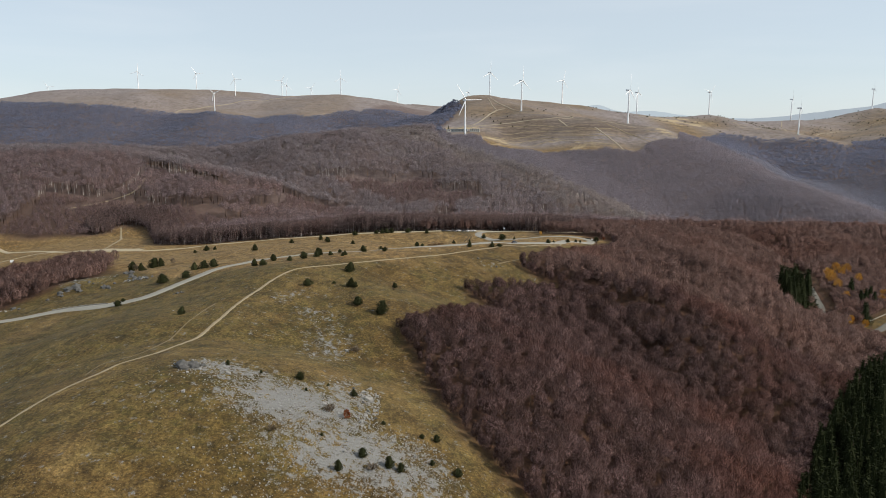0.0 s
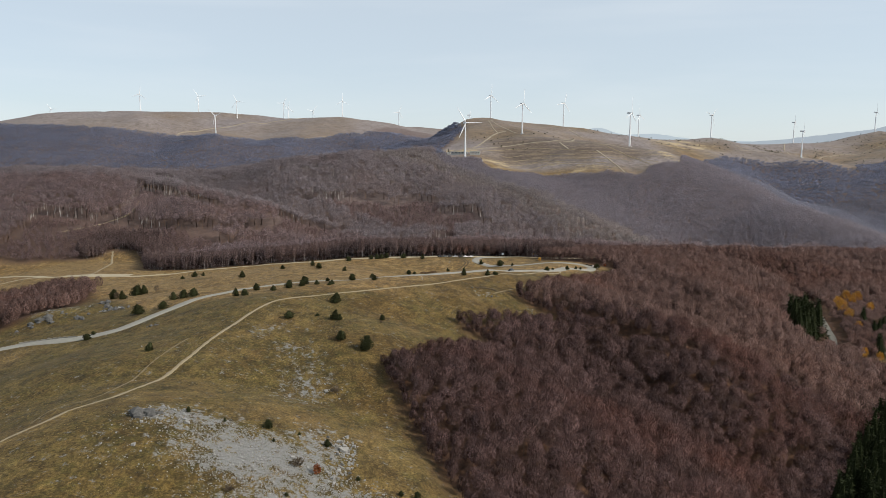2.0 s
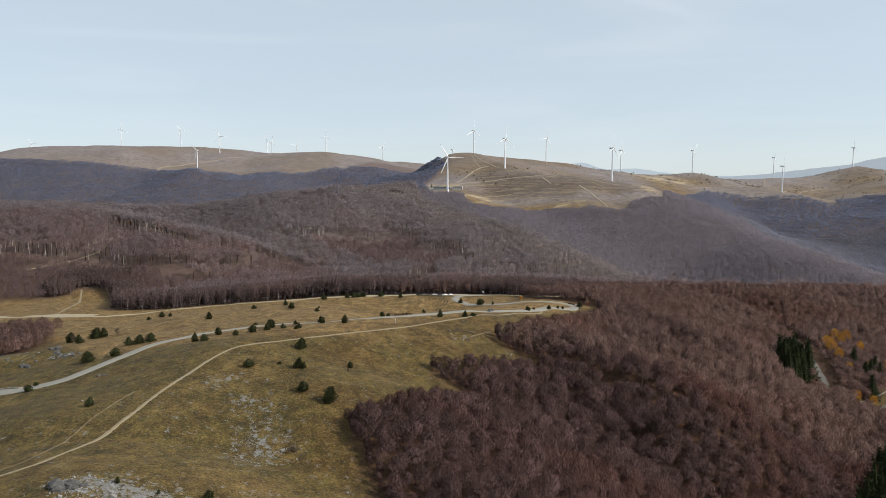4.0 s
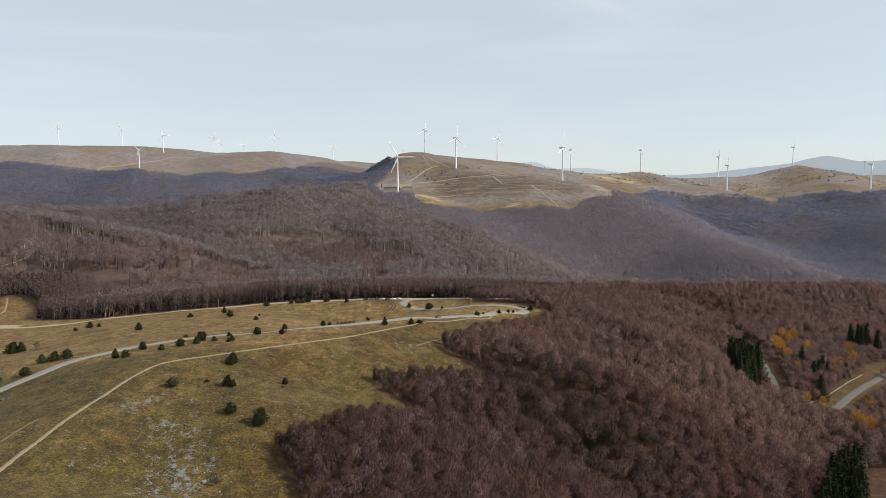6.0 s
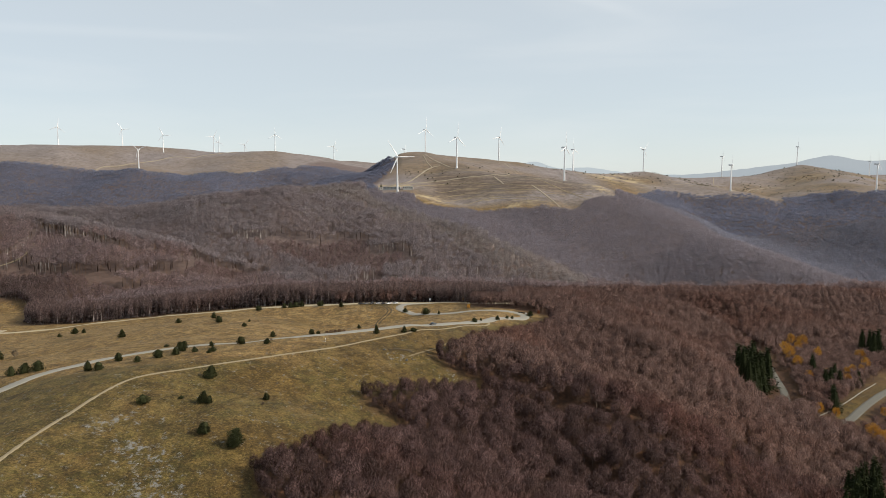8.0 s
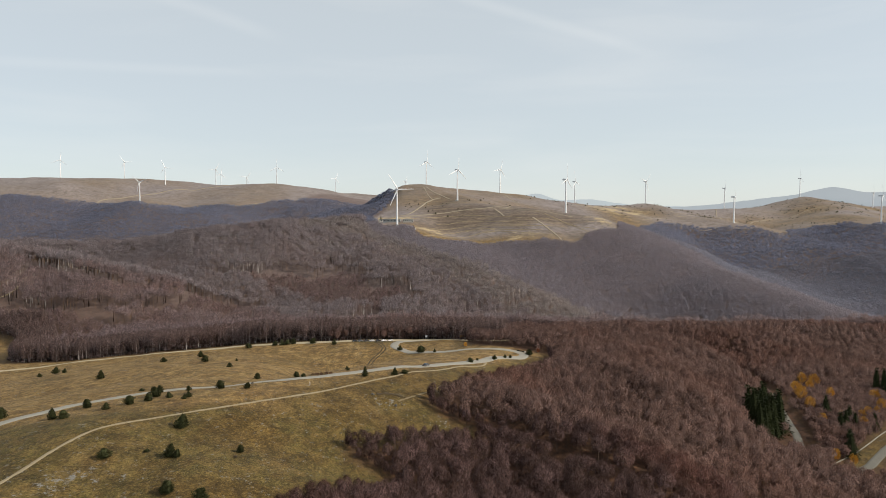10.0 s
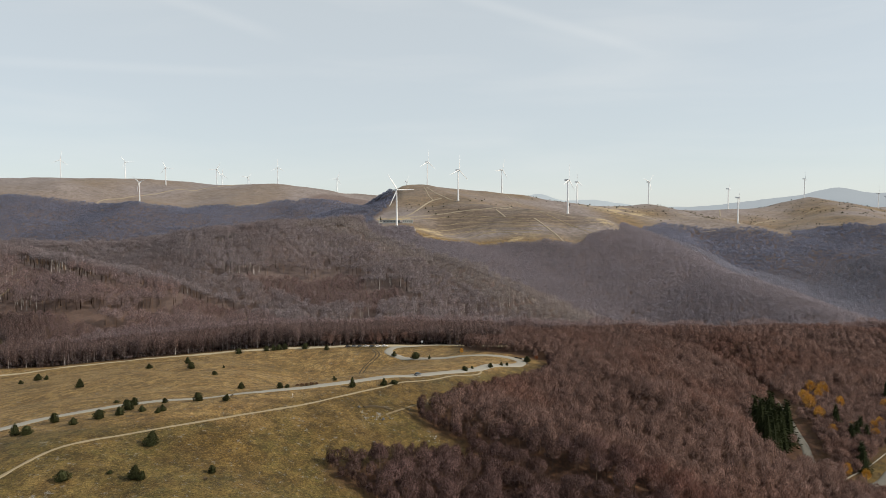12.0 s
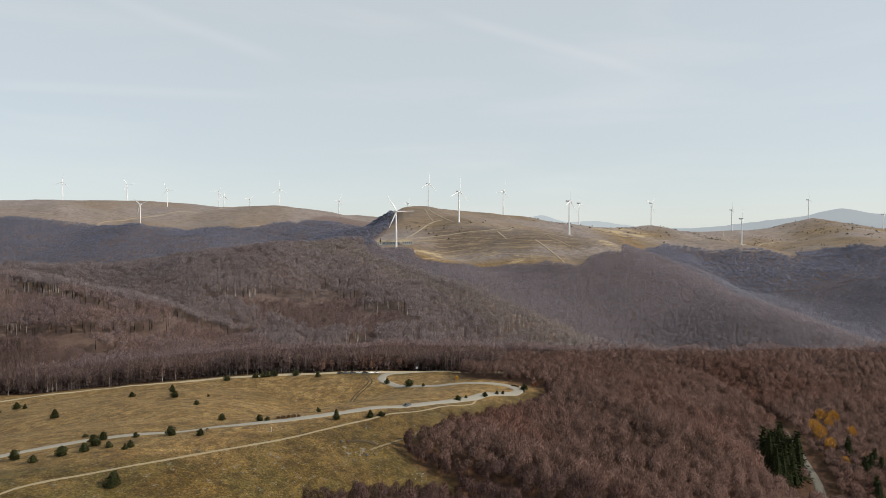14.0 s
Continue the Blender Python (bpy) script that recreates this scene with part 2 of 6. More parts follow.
# valley twigs, with some haze put into the paler, bluer colour
TWIGS_MID = twig_material("hazed_twigs_valley", (0.230, 0.192, 0.202), (0.302, 0.259, 0.271), (0.292, 0.198, 0.181), 0.35, 0.4, speck=0.25, gap=0.455)
# haze and the slope's shade are put into this grey-violet base colour
TWIGS_EAST = twig_material("hazed_twigs_east_slope", (0.215, 0.191, 0.223), (0.263, 0.238, 0.271), (0.253, 0.205, 0.218), 0.3, 0.4, speck=0.25, gap=0.47, upright=0.7)
# lit copy: the spur's sunlight is put into the paler colour
TWIGS_SPUR = twig_material("sunlit_tone_twigs_spur", (0.237, 0.202, 0.198), (0.306, 0.267, 0.262), (0.280, 0.207, 0.185), 0.3, 0.4, speck=0.25, gap=0.455)
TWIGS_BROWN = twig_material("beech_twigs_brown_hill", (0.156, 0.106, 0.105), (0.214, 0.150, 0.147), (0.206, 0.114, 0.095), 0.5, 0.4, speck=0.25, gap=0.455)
# a little haze is mixed into the base colour of these brown twigs
TWIGS_NEAR_HILL = twig_material("hazed_twigs_near_hill", (0.215, 0.159, 0.160), (0.288, 0.216, 0.218), (0.288, 0.173, 0.150), 0.6, 0.4, speck=0.25, gap=0.455)
# blue-grey because distance haze is put into the base colour
TWIGS_FAR = twig_material("hazed_twigs_hills", (0.163, 0.176, 0.249), (0.213, 0.228, 0.313), (0.202, 0.200, 0.253), 0.3, 0.4, speck=0.25, gap=0.48, upright=0.7)
# bluer copy of the slope's twigs: shade and haze put into the colour
TWIGS_VALE = twig_material("shaded_hazed_twigs_vale", (0.176, 0.179, 0.232), (0.241, 0.246, 0.309), (0.241, 0.206, 0.244), 0.3, 0.4, speck=0.25, gap=0.47, upright=0.7)
BARK = bark_material("grey_bark", (0.12, 0.105, 0.095), (0.30, 0.27, 0.25))
PALE_BARK = bark_material("pale_beech_bark", (0.26, 0.235, 0.22), (0.46, 0.43, 0.41))
# brown bark darkened: the shade inside the crowns is put into its colour
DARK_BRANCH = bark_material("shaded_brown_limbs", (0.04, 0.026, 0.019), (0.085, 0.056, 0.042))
BROWN_BARK = bark_material("brown_bark", (0.07, 0.045, 0.03), (0.16, 0.10, 0.065))
PINE_LEAF = leaf_material("pine_needles", (0.023, 0.027, 0.011), (0.060, 0.064, 0.028))
SPRUCE_LEAF = leaf_material("spruce_needles", (0.012, 0.016, 0.006), (0.028, 0.034, 0.012))
GOLD_LEAF = leaf_material("autumn_gold_leaves", (0.38, 0.175, 0.028), (0.64, 0.365, 0.065))
RUST_LEAF = leaf_material("autumn_rust_leaves", (0.16, 0.045, 0.018), (0.26, 0.09, 0.03))
HEDGE_LEAF = leaf_material("red_brown_shrub_twigs", (0.07, 0.036, 0.022), (0.13, 0.07, 0.04))
SCRUB = leaf_material("dark_hill_scrub", (0.055, 0.05, 0.036), (0.10, 0.09, 0.065))
THORN_TWIG = leaf_material("bare_thorn_twigs", (0.09, 0.07, 0.05), (0.19, 0.15, 0.11))


def asphalt_material(name="worn_asphalt", k=1.0):
    m = Mat(name, 0.85)
    c = m.ramp(m.noise(0.6, 6, 0.7), *[tuple(v * k for v in q) for q in ((0.17, 0.162, 0.14), (0.24, 0.228, 0.195), (0.315, 0.30, 0.258))])
    m.colour(m.mix(m.span(m.noise(0.11, 4), 0.45, 0.7, 0, 0.6), c, (0.215 * k, 0.205 * k, 0.18 * k)))
    m.bump(m.noise(20, 3), 0.4, 0.02)
    return m.m


def dirt_material(name, a, b):
    m = Mat(name, 0.95)
    c = m.ramp(m.noise(0.8, 6, 0.7), a, b)
    m.colour(m.mix(m.span(m.noise(0.35, 5, 0.7), 0.55, 0.75, 0, 0.8), c, (0.17, 0.14, 0.085)))
    m.bump(m.noise(6, 4), 0.5, 0.08)
    return m.m


def rock_material():
    m = Mat("grey_limestone", 0.9)
    c = m.ramp(m.noise(1.4, 6, 0.7), (0.12, 0.117, 0.11), (0.25, 0.246, 0.236), (0.40, 0.396, 0.385))
    m.colour(m.mix(m.span(m.island(), 0, 1, 0, 0.6), c, (0.22, 0.21, 0.185)))
    m.bump(m.noise(4, 5, 0.7), 0.8, 0.15)
    return m.m


def boulder_material():
    m = Mat("dark_weathered_limestone", 0.95)
    m.colour(m.ramp(m.noise(1.1, 6, 0.75), (0.030, 0.029, 0.027), (0.085, 0.083, 0.079), (0.19, 0.187, 0.18)))
    m.bump(m.noise(3, 5, 0.7), 0.9, 0.2)
    return m.m


ASPHALT, ROCK, BOULDER_ROCK = asphalt_material(), rock_material(), boulder_material()
DIRT = dirt_material("pale_dirt", (0.185, 0.146, 0.088), (0.285, 0.238, 0.158))
LANE = dirt_material("pale_lane_gravel", (0.26, 0.215, 0.14), (0.40, 0.345, 0.25))
TRACK = dirt_material("far_track_dirt", (0.211, 0.176, 0.126), (0.288, 0.245, 0.184))
TERRACE = dirt_material("dry_terrace_grass", (0.19, 0.148, 0.096), (0.30, 0.24, 0.155))
WHITE_STEEL = plain_material("white_painted_steel", (0.80, 0.81, 0.82), 0.4, 0.0, 0.08, 0.4)
NACELLE_GREY = plain_material("grey_white_fibreglass", (0.62, 0.64, 0.66), 0.45, 0.0, 0.15, 0.5)
CONCRETE = plain_material("weathered_concrete", (0.42, 0.41, 0.38), 0.9, 0.0, 0.35, 0.8)
RENDER_WALL = plain_material("pale_render", (0.58, 0.56, 0.52), 0.85, 0.0, 0.25, 0.4)
DARK_ROOF = plain_material("dark_grey_roofing", (0.10, 0.115, 0.115), 0.7, 0.0, 0.3, 0.5)
GLASS_DARK = plain_material("dark_window_glass", (0.03, 0.035, 0.04), 0.08, 0.0, 0.1)
RUBBER = plain_material("black_rubber", (0.02, 0.02, 0.02), 0.8, 0.0, 0.2)
PAINTS = [plain_material("car_paint_" + n, c, 0.25, 0.2, 0.08) for n, c in (("silver", (0.5, 0.51, 0.52)), ("black", (0.02, 0.02, 0.022)), ("white", (0.75, 0.75, 0.74)), ("blue", (0.03, 0.05, 0.12)), ("grey", (0.12, 0.125, 0.13)))]


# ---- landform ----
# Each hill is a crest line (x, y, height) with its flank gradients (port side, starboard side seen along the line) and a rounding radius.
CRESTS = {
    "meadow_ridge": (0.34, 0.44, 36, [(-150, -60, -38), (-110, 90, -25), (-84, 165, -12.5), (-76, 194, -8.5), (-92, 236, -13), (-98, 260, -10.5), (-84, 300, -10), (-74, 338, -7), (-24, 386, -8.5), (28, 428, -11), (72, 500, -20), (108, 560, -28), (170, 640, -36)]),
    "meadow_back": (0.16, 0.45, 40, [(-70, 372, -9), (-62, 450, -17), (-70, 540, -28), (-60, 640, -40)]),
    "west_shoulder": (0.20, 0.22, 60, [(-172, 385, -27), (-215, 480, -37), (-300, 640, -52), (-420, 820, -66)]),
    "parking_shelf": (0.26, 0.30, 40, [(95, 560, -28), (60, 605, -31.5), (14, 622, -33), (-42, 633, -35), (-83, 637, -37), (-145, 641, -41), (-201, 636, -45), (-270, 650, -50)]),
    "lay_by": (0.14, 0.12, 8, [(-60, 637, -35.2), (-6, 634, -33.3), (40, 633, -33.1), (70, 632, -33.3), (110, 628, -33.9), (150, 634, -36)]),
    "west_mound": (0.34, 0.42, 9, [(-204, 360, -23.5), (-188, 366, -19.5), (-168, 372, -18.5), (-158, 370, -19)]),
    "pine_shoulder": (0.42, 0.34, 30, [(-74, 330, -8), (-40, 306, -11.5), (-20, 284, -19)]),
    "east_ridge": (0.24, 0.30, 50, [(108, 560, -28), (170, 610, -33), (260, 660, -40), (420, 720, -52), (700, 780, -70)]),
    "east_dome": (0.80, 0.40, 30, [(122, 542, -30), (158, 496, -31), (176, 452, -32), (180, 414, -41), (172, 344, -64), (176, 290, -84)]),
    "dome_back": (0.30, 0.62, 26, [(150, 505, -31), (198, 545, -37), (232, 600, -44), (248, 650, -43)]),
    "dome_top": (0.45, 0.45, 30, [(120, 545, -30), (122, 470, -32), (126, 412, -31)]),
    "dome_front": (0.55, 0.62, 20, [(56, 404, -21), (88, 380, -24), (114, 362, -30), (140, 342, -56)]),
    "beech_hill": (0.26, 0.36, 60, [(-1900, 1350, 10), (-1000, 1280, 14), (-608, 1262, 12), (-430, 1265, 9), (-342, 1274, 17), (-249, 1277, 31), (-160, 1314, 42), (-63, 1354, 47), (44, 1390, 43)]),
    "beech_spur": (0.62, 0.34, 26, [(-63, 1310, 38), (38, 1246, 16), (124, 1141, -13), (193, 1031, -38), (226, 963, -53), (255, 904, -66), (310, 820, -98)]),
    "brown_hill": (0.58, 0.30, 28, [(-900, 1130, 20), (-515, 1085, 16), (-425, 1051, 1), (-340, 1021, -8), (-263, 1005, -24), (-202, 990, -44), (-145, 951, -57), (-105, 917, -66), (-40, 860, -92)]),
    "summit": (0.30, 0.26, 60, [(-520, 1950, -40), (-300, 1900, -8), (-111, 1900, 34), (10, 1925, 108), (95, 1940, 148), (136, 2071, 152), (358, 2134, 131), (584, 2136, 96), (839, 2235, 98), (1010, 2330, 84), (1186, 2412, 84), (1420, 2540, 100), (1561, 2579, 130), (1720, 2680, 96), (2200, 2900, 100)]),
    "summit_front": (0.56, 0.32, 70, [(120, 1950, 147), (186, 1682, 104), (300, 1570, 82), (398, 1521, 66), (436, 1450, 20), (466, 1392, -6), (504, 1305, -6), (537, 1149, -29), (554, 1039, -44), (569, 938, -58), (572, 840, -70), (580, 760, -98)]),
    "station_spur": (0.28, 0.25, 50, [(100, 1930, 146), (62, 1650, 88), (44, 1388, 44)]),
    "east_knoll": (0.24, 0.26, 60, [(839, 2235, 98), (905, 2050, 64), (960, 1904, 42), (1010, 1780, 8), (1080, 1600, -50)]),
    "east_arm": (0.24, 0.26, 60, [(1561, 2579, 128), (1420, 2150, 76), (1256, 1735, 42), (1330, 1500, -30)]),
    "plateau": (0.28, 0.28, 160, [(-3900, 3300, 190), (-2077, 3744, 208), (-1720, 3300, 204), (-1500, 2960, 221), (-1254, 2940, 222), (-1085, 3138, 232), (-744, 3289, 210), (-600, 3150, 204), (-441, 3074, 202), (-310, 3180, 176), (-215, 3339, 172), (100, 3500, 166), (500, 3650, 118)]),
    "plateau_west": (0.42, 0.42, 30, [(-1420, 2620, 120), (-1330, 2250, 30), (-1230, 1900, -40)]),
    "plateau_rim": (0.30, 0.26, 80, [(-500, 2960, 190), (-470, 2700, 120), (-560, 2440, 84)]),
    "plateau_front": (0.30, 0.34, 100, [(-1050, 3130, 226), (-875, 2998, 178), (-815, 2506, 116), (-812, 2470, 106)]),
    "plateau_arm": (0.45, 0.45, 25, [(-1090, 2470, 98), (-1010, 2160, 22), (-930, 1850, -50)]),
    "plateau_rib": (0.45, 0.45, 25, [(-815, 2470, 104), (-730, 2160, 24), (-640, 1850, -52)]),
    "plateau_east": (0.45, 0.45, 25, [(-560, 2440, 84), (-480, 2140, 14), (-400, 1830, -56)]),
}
VALLEY = -112.0
GULLY = [(296, 575, 4), (302, 610, 8), (296, 645, 9), (270, 668, 7), (235, 672, 6), (198, 668, 5), (165, 664, 3)]


def lattice(x, y, size, seed):
    """Smooth noise from -1 to 1 on a lattice of that size in metres."""
    table = np.random.RandomState(seed).uniform(-1, 1, (64, 64))
    u, v = x / size, y / size
    i, j = np.floor(u).astype(int), np.floor(v).astype(int)
    a, b = u - i, v - j
    a, b = a * a * (3 - 2 * a), b * b * (3 - 2 * b)
    t = lambda p, q: table[p % 64, q % 64]
    return (t(i, j) * (1 - a) + t(i + 1, j) * a) * (1 - b) + (t(i, j + 1) * (1 - a) + t(i + 1, j + 1) * a) * b


def land(x, y):
    """Height of the ground, for arrays of x and y."""
    x, y = np.atleast_1d(np.asarray(x, float)), np.atleast_1d(np.asarray(y, float))
    far = np.clip((np.hypot(x, y) - 700) / 900, 0, 1)
    wx = x + far * (38 * lattice(x, y, 190, 5) + 14 * lattice(x, y, 70, 6))
    wy = y + far * (38 * lattice(x, y, 190, 7) + 14 * lattice(x, y, 70, 8))
    soft = 5 + 9 * far
    h = np.full(x.shape, VALLEY)
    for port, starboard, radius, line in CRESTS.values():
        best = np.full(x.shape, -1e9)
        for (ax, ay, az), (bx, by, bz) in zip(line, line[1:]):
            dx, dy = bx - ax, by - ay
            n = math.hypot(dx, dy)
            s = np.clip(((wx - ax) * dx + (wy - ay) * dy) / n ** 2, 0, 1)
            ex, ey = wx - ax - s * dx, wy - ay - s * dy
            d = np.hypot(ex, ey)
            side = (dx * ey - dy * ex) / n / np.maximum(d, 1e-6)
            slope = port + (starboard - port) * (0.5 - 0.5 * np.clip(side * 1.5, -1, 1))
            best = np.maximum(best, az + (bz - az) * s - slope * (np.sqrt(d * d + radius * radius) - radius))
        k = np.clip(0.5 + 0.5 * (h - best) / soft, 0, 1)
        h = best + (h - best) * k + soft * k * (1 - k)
    # the steep western end of the summit
    h -= 0.36 * np.clip(62 - x, 0, 160) * np.clip((y - 1690) / 150, 0, 1) * np.clip((2400 - y) / 200, 0, 1) * np.clip((x + 430) / 200, 0, 1)
    # a gully with the lane behind the wooded dome
    for cx, cy, deep in GULLY:
        h -= deep * np.exp(-((x - cx) ** 2 + (y - cy) ** 2) / 26.0 ** 2)
    near = 1 - far
    h += near * (0.9 * lattice(x, y, 46, 11) + 0.35 * lattice(x, y, 17, 12) + 0.12 * lattice(x, y, 6.5, 13))
    h += far * (3.5 * lattice(x, y, 120, 14) + 1.2 * lattice(x, y, 45, 15))
    return h


# ---- ground sheet ----
def inside(poly, x, y):
    """Whether the points lie in the plan polygon."""
    hit = np.zeros(x.shape, bool)
    for (ax, ay), (bx, by) in zip(poly, poly[1:] + poly[:1]):
        cross = (ay > y) != (by > y)
        hit ^= cross & (x < (bx - ax) * (y - ay) / ((by - ay) or 1e-9) + ax)
    return hit


MEADOW = [(90, -400), (45, 100), (30, 150), (21, 179), (14, 188), (6, 205), (1, 217), (-5, 236), (-8, 243), (-13, 255), (-16, 263), (-19, 271), (-15, 277), (-8, 282), (-2, 292), (8, 305), (16, 312), (25, 319), (30, 327), (24, 334), (16, 337), (11, 341), (9, 346), (14, 349), (20, 351), (36, 359), (50, 364), (64, 368), (62, 377), (48, 383), (45, 388), (43, 395), (47, 401), (55, 408), (64, 425), (78, 445), (95, 471), (116, 498), (130, 522), (134, 545), (104, 562), (85, 578), (88, 622), (50, 645), (-17, 642), (-110, 654), (-203, 652), (-262, 650), (-276, 662), (-305, 720), (-332, 785), (-350, 818), (-371, 840), (-397, 842), (-401, 822), (-426, 807), (-476, 801), (-530, 806), (-900, 930), (-900, 640), (-440, 590), (-300, 545), (-252, 520), (-232, 470), (-205, 385), (-205, 350), (-216, 332), (-300, 260), (-900, 200), (-900, -400)]
EAST_VERGE = [(250, 409), (262, 412), (275, 418), (306, 444), (340, 471), (428, 539), (420, 549), (335, 483), (299, 455), (262, 428), (243, 413)]
# past the road's end the gap only draws a dark crease in the wood
LANE_AND_CREASE = [(250, 452), (262, 448), (274, 488), (286, 526), (302, 586), (304, 612), (292, 652), (200, 668), (150, 664), (150, 657), (200, 660), (284, 644), (291, 611), (288, 590), (274, 530), (263, 494)]
# breaks in the wood: a forest track below the meadow, an added gap drawing a dark crease, the upper road
WOOD_BREAKS = [(3.2, [(50, 381), (63, 374), (74, 366), (85, 359), (95, 352), (106, 345), (118, 338)]), (2.4, [(238, 660), (246, 628), (252, 605), (267, 587), (270, 557), (271, 532)]), (5.5, [(80, 632), (96, 630), (128, 623), (172, 639)])]
HILL_RIDE = [(-476, 879), (-456, 897), (-436, 916), (-420, 942), (-424, 984), (-432, 1011)]


def off_line(line, x, y):
    """Distance of the points from a plan line."""
    d = np.full(x.shape, 1e9)
    for (ax, ay), (bx, by) in zip(line, line[1:]):
        s = np.clip(((x - ax) * (bx - ax) + (y - ay) * (by - ay)) / ((bx - ax) ** 2 + (by - ay) ** 2), 0, 1)
        d = np.minimum(d, np.hypot(x - ax - s * (bx - ax), y - ay - s * (by - ay)))
    return d


FLAT_TOP = [(-140, 345), (-76, 347), (-45, 362), (-10, 388), (25, 424), (80, 482), (130, 530), (120, 610), (-255, 664), (-340, 850), (-410, 860), (-620, 830), (-620, 620), (-340, 560), (-215, 470), (-190, 400)]
HILL_OPEN = [(-16, 1534), (29, 1384), (76, 1366), (99, 1303), (137, 1289), (217, 1338), (284, 1306), (345, 1300), (378, 1311), (402, 1358), (465, 1381), (540, 1640), (662, 1811), (752, 1860), (822, 1832), (874, 1821), (958, 1782), (1001, 1758), (1012, 1714), (1044, 1788), (1158, 1859), (1204, 1809), (1189, 1679), (1300, 1690), (1700, 2000), (2600, 2600), (2600, 3300), (400, 2600), (40, 2150), (20, 1990), (40, 1850), (44, 1710), (8, 1610)]
PLATEAU_OPEN = [(-2700, 3300), (-1700, 2620), (-1238, 2478), (-1152, 2521), (-1068, 2516), (-1038, 2485), (-965, 2529), (-738, 2373), (-648, 2563), (-489, 2539), (-445, 2617), (-317, 2713), (-240, 2920), (-120, 3000), (200, 3200), (900, 3600), (900, 4800), (-4200, 4800), (-4200, 3300)]


def wooded(x, y):
    """1 under trees, 0 in the open."""
    far = np.clip((y - 700) / 600, 0, 1)
    wx = x + (2.2 + 16 * far) * lattice(x, y, 14 + 60, 31) + 1.6 * lattice(x, y, 9, 33)
    wy = y + (2.2 + 16 * far) * lattice(x, y, 14 + 60, 32) + 1.6 * lattice(x, y, 9, 34)
    bare = inside(MEADOW, wx, wy) | inside(EAST_VERGE, wx, wy) | inside(LANE_AND_CREASE, x, y) | inside(HILL_OPEN, wx, wy) | inside(PLATEAU_OPEN, wx, wy)
    return ~bare


def steps(*pieces):
    """Ticks along an axis from pieces of (start, end, spacing)."""
    out = [np.arange(a, b, d) for a, b, d in pieces]
    return np.concatenate(out + [[pieces[-1][1]]])


GX = steps((-5200, -1800, 100), (-1800, -800, 22), (-800, -260, 12), (-260, 300, 4.4), (300, 800, 12), (800, 1800, 22), (1800, 5200, 100))
GY = steps((-5200, -200, 120), (-200, 130, 10), (130, 690, 4.4), (690, 1500, 11), (1500, 2700, 16), (2700, 3800, 24), (3800, 5200, 90))
XX, YY = np.meshgrid(GX, GY)
ZZ = land(XX.ravel(), YY.ravel()).reshape(XX.shape)
# an eroded hollow with a steep back wall in the flank below the road
ZZ -= 2.2 * np.clip(1.15 - np.hypot((XX - 26) / 6.5, (YY - 381) / 4.5), 0, 1)
ZZ += 0.9 * np.clip(1.1 - np.hypot((XX - 27) / 8, (YY - 388) / 3.5), 0, 1)


def ground_z(x, y):
    """Height of the sheet itself at plan points."""
    x, y = np.atleast_1d(np.asarray(x, float)), np.atleast_1d(np.asarray(y, float))
    i = np.clip(np.searchsorted(GX, x) - 1, 0, len(GX) - 2)
    j = np.clip(np.searchsorted(GY, y) - 1, 0, len(GY) - 2)
    a, b = (x - GX[i]) / (GX[i + 1] - GX[i]), (y - GY[j]) / (GY[j + 1] - GY[j])
    return (ZZ[j, i] * (1 - a) + ZZ[j, i + 1] * a) * (1 - b) + (ZZ[j + 1, i] * (1 - a) + ZZ[j + 1, i + 1] * a) * b


def mesh_from(name, verts, faces, mats=(), index=None, smooth=False, attrs=None):
    """A mesh from arrays of verts and of faces with equal corner counts."""
    me = bpy.data.meshes.new(name)
    verts, faces = np.asarray(verts, np.float32), np.asarray(faces, np.int32)
    n, k = faces.shape
    me.vertices.add(len(verts))
    me.vertices.foreach_set("co", verts.ravel())
    me.loops.add(n * k)
    me.loops.foreach_set("vertex_index", faces.ravel())
    me.polygons.add(n)
    me.polygons.foreach_set("loop_start", np.arange(0, n * k, k, dtype=np.int32))
    for m in mats:
        me.materials.append(m)
    if index is not None:
        me.polygons.foreach_set("material_index", np.asarray(index, np.int32))
    me.polygons.foreach_set("use_smooth", np.full(n, smooth))
    for key, values in (attrs or {}).items():
        me.attributes.new(key, "FLOAT", "POINT").data.foreach_set("value", np.asarray(values, np.float32))
    me.update(calc_edges=True)
    return me


def round_off(me, normals):
    """Gives every vertex its own shading normal, so that loose twigs shade like one rounded crown."""
    n = np.asarray(normals, np.float32)
    n /= np.maximum(np.linalg.norm(n, axis=1), 1e-6)[:, None]
    me.attributes.new("custom_normal", "FLOAT_VECTOR", "POINT").data.foreach_set("vector", n.ravel())


def part(name, me, parent, label=""):
    """A mesh object that is a part of a thing."""
    ob = new(name, me)
    ob.parent = parent
    return tagged(ob, label)


def blob(x, y, cx, cy, rx, ry):
    """A soft-edged patch: 1 in its middle, 0 outside."""
    d = np.hypot((x - cx) / rx, (y - cy) / ry)
    return np.clip(1.25 - d, 0, 1)


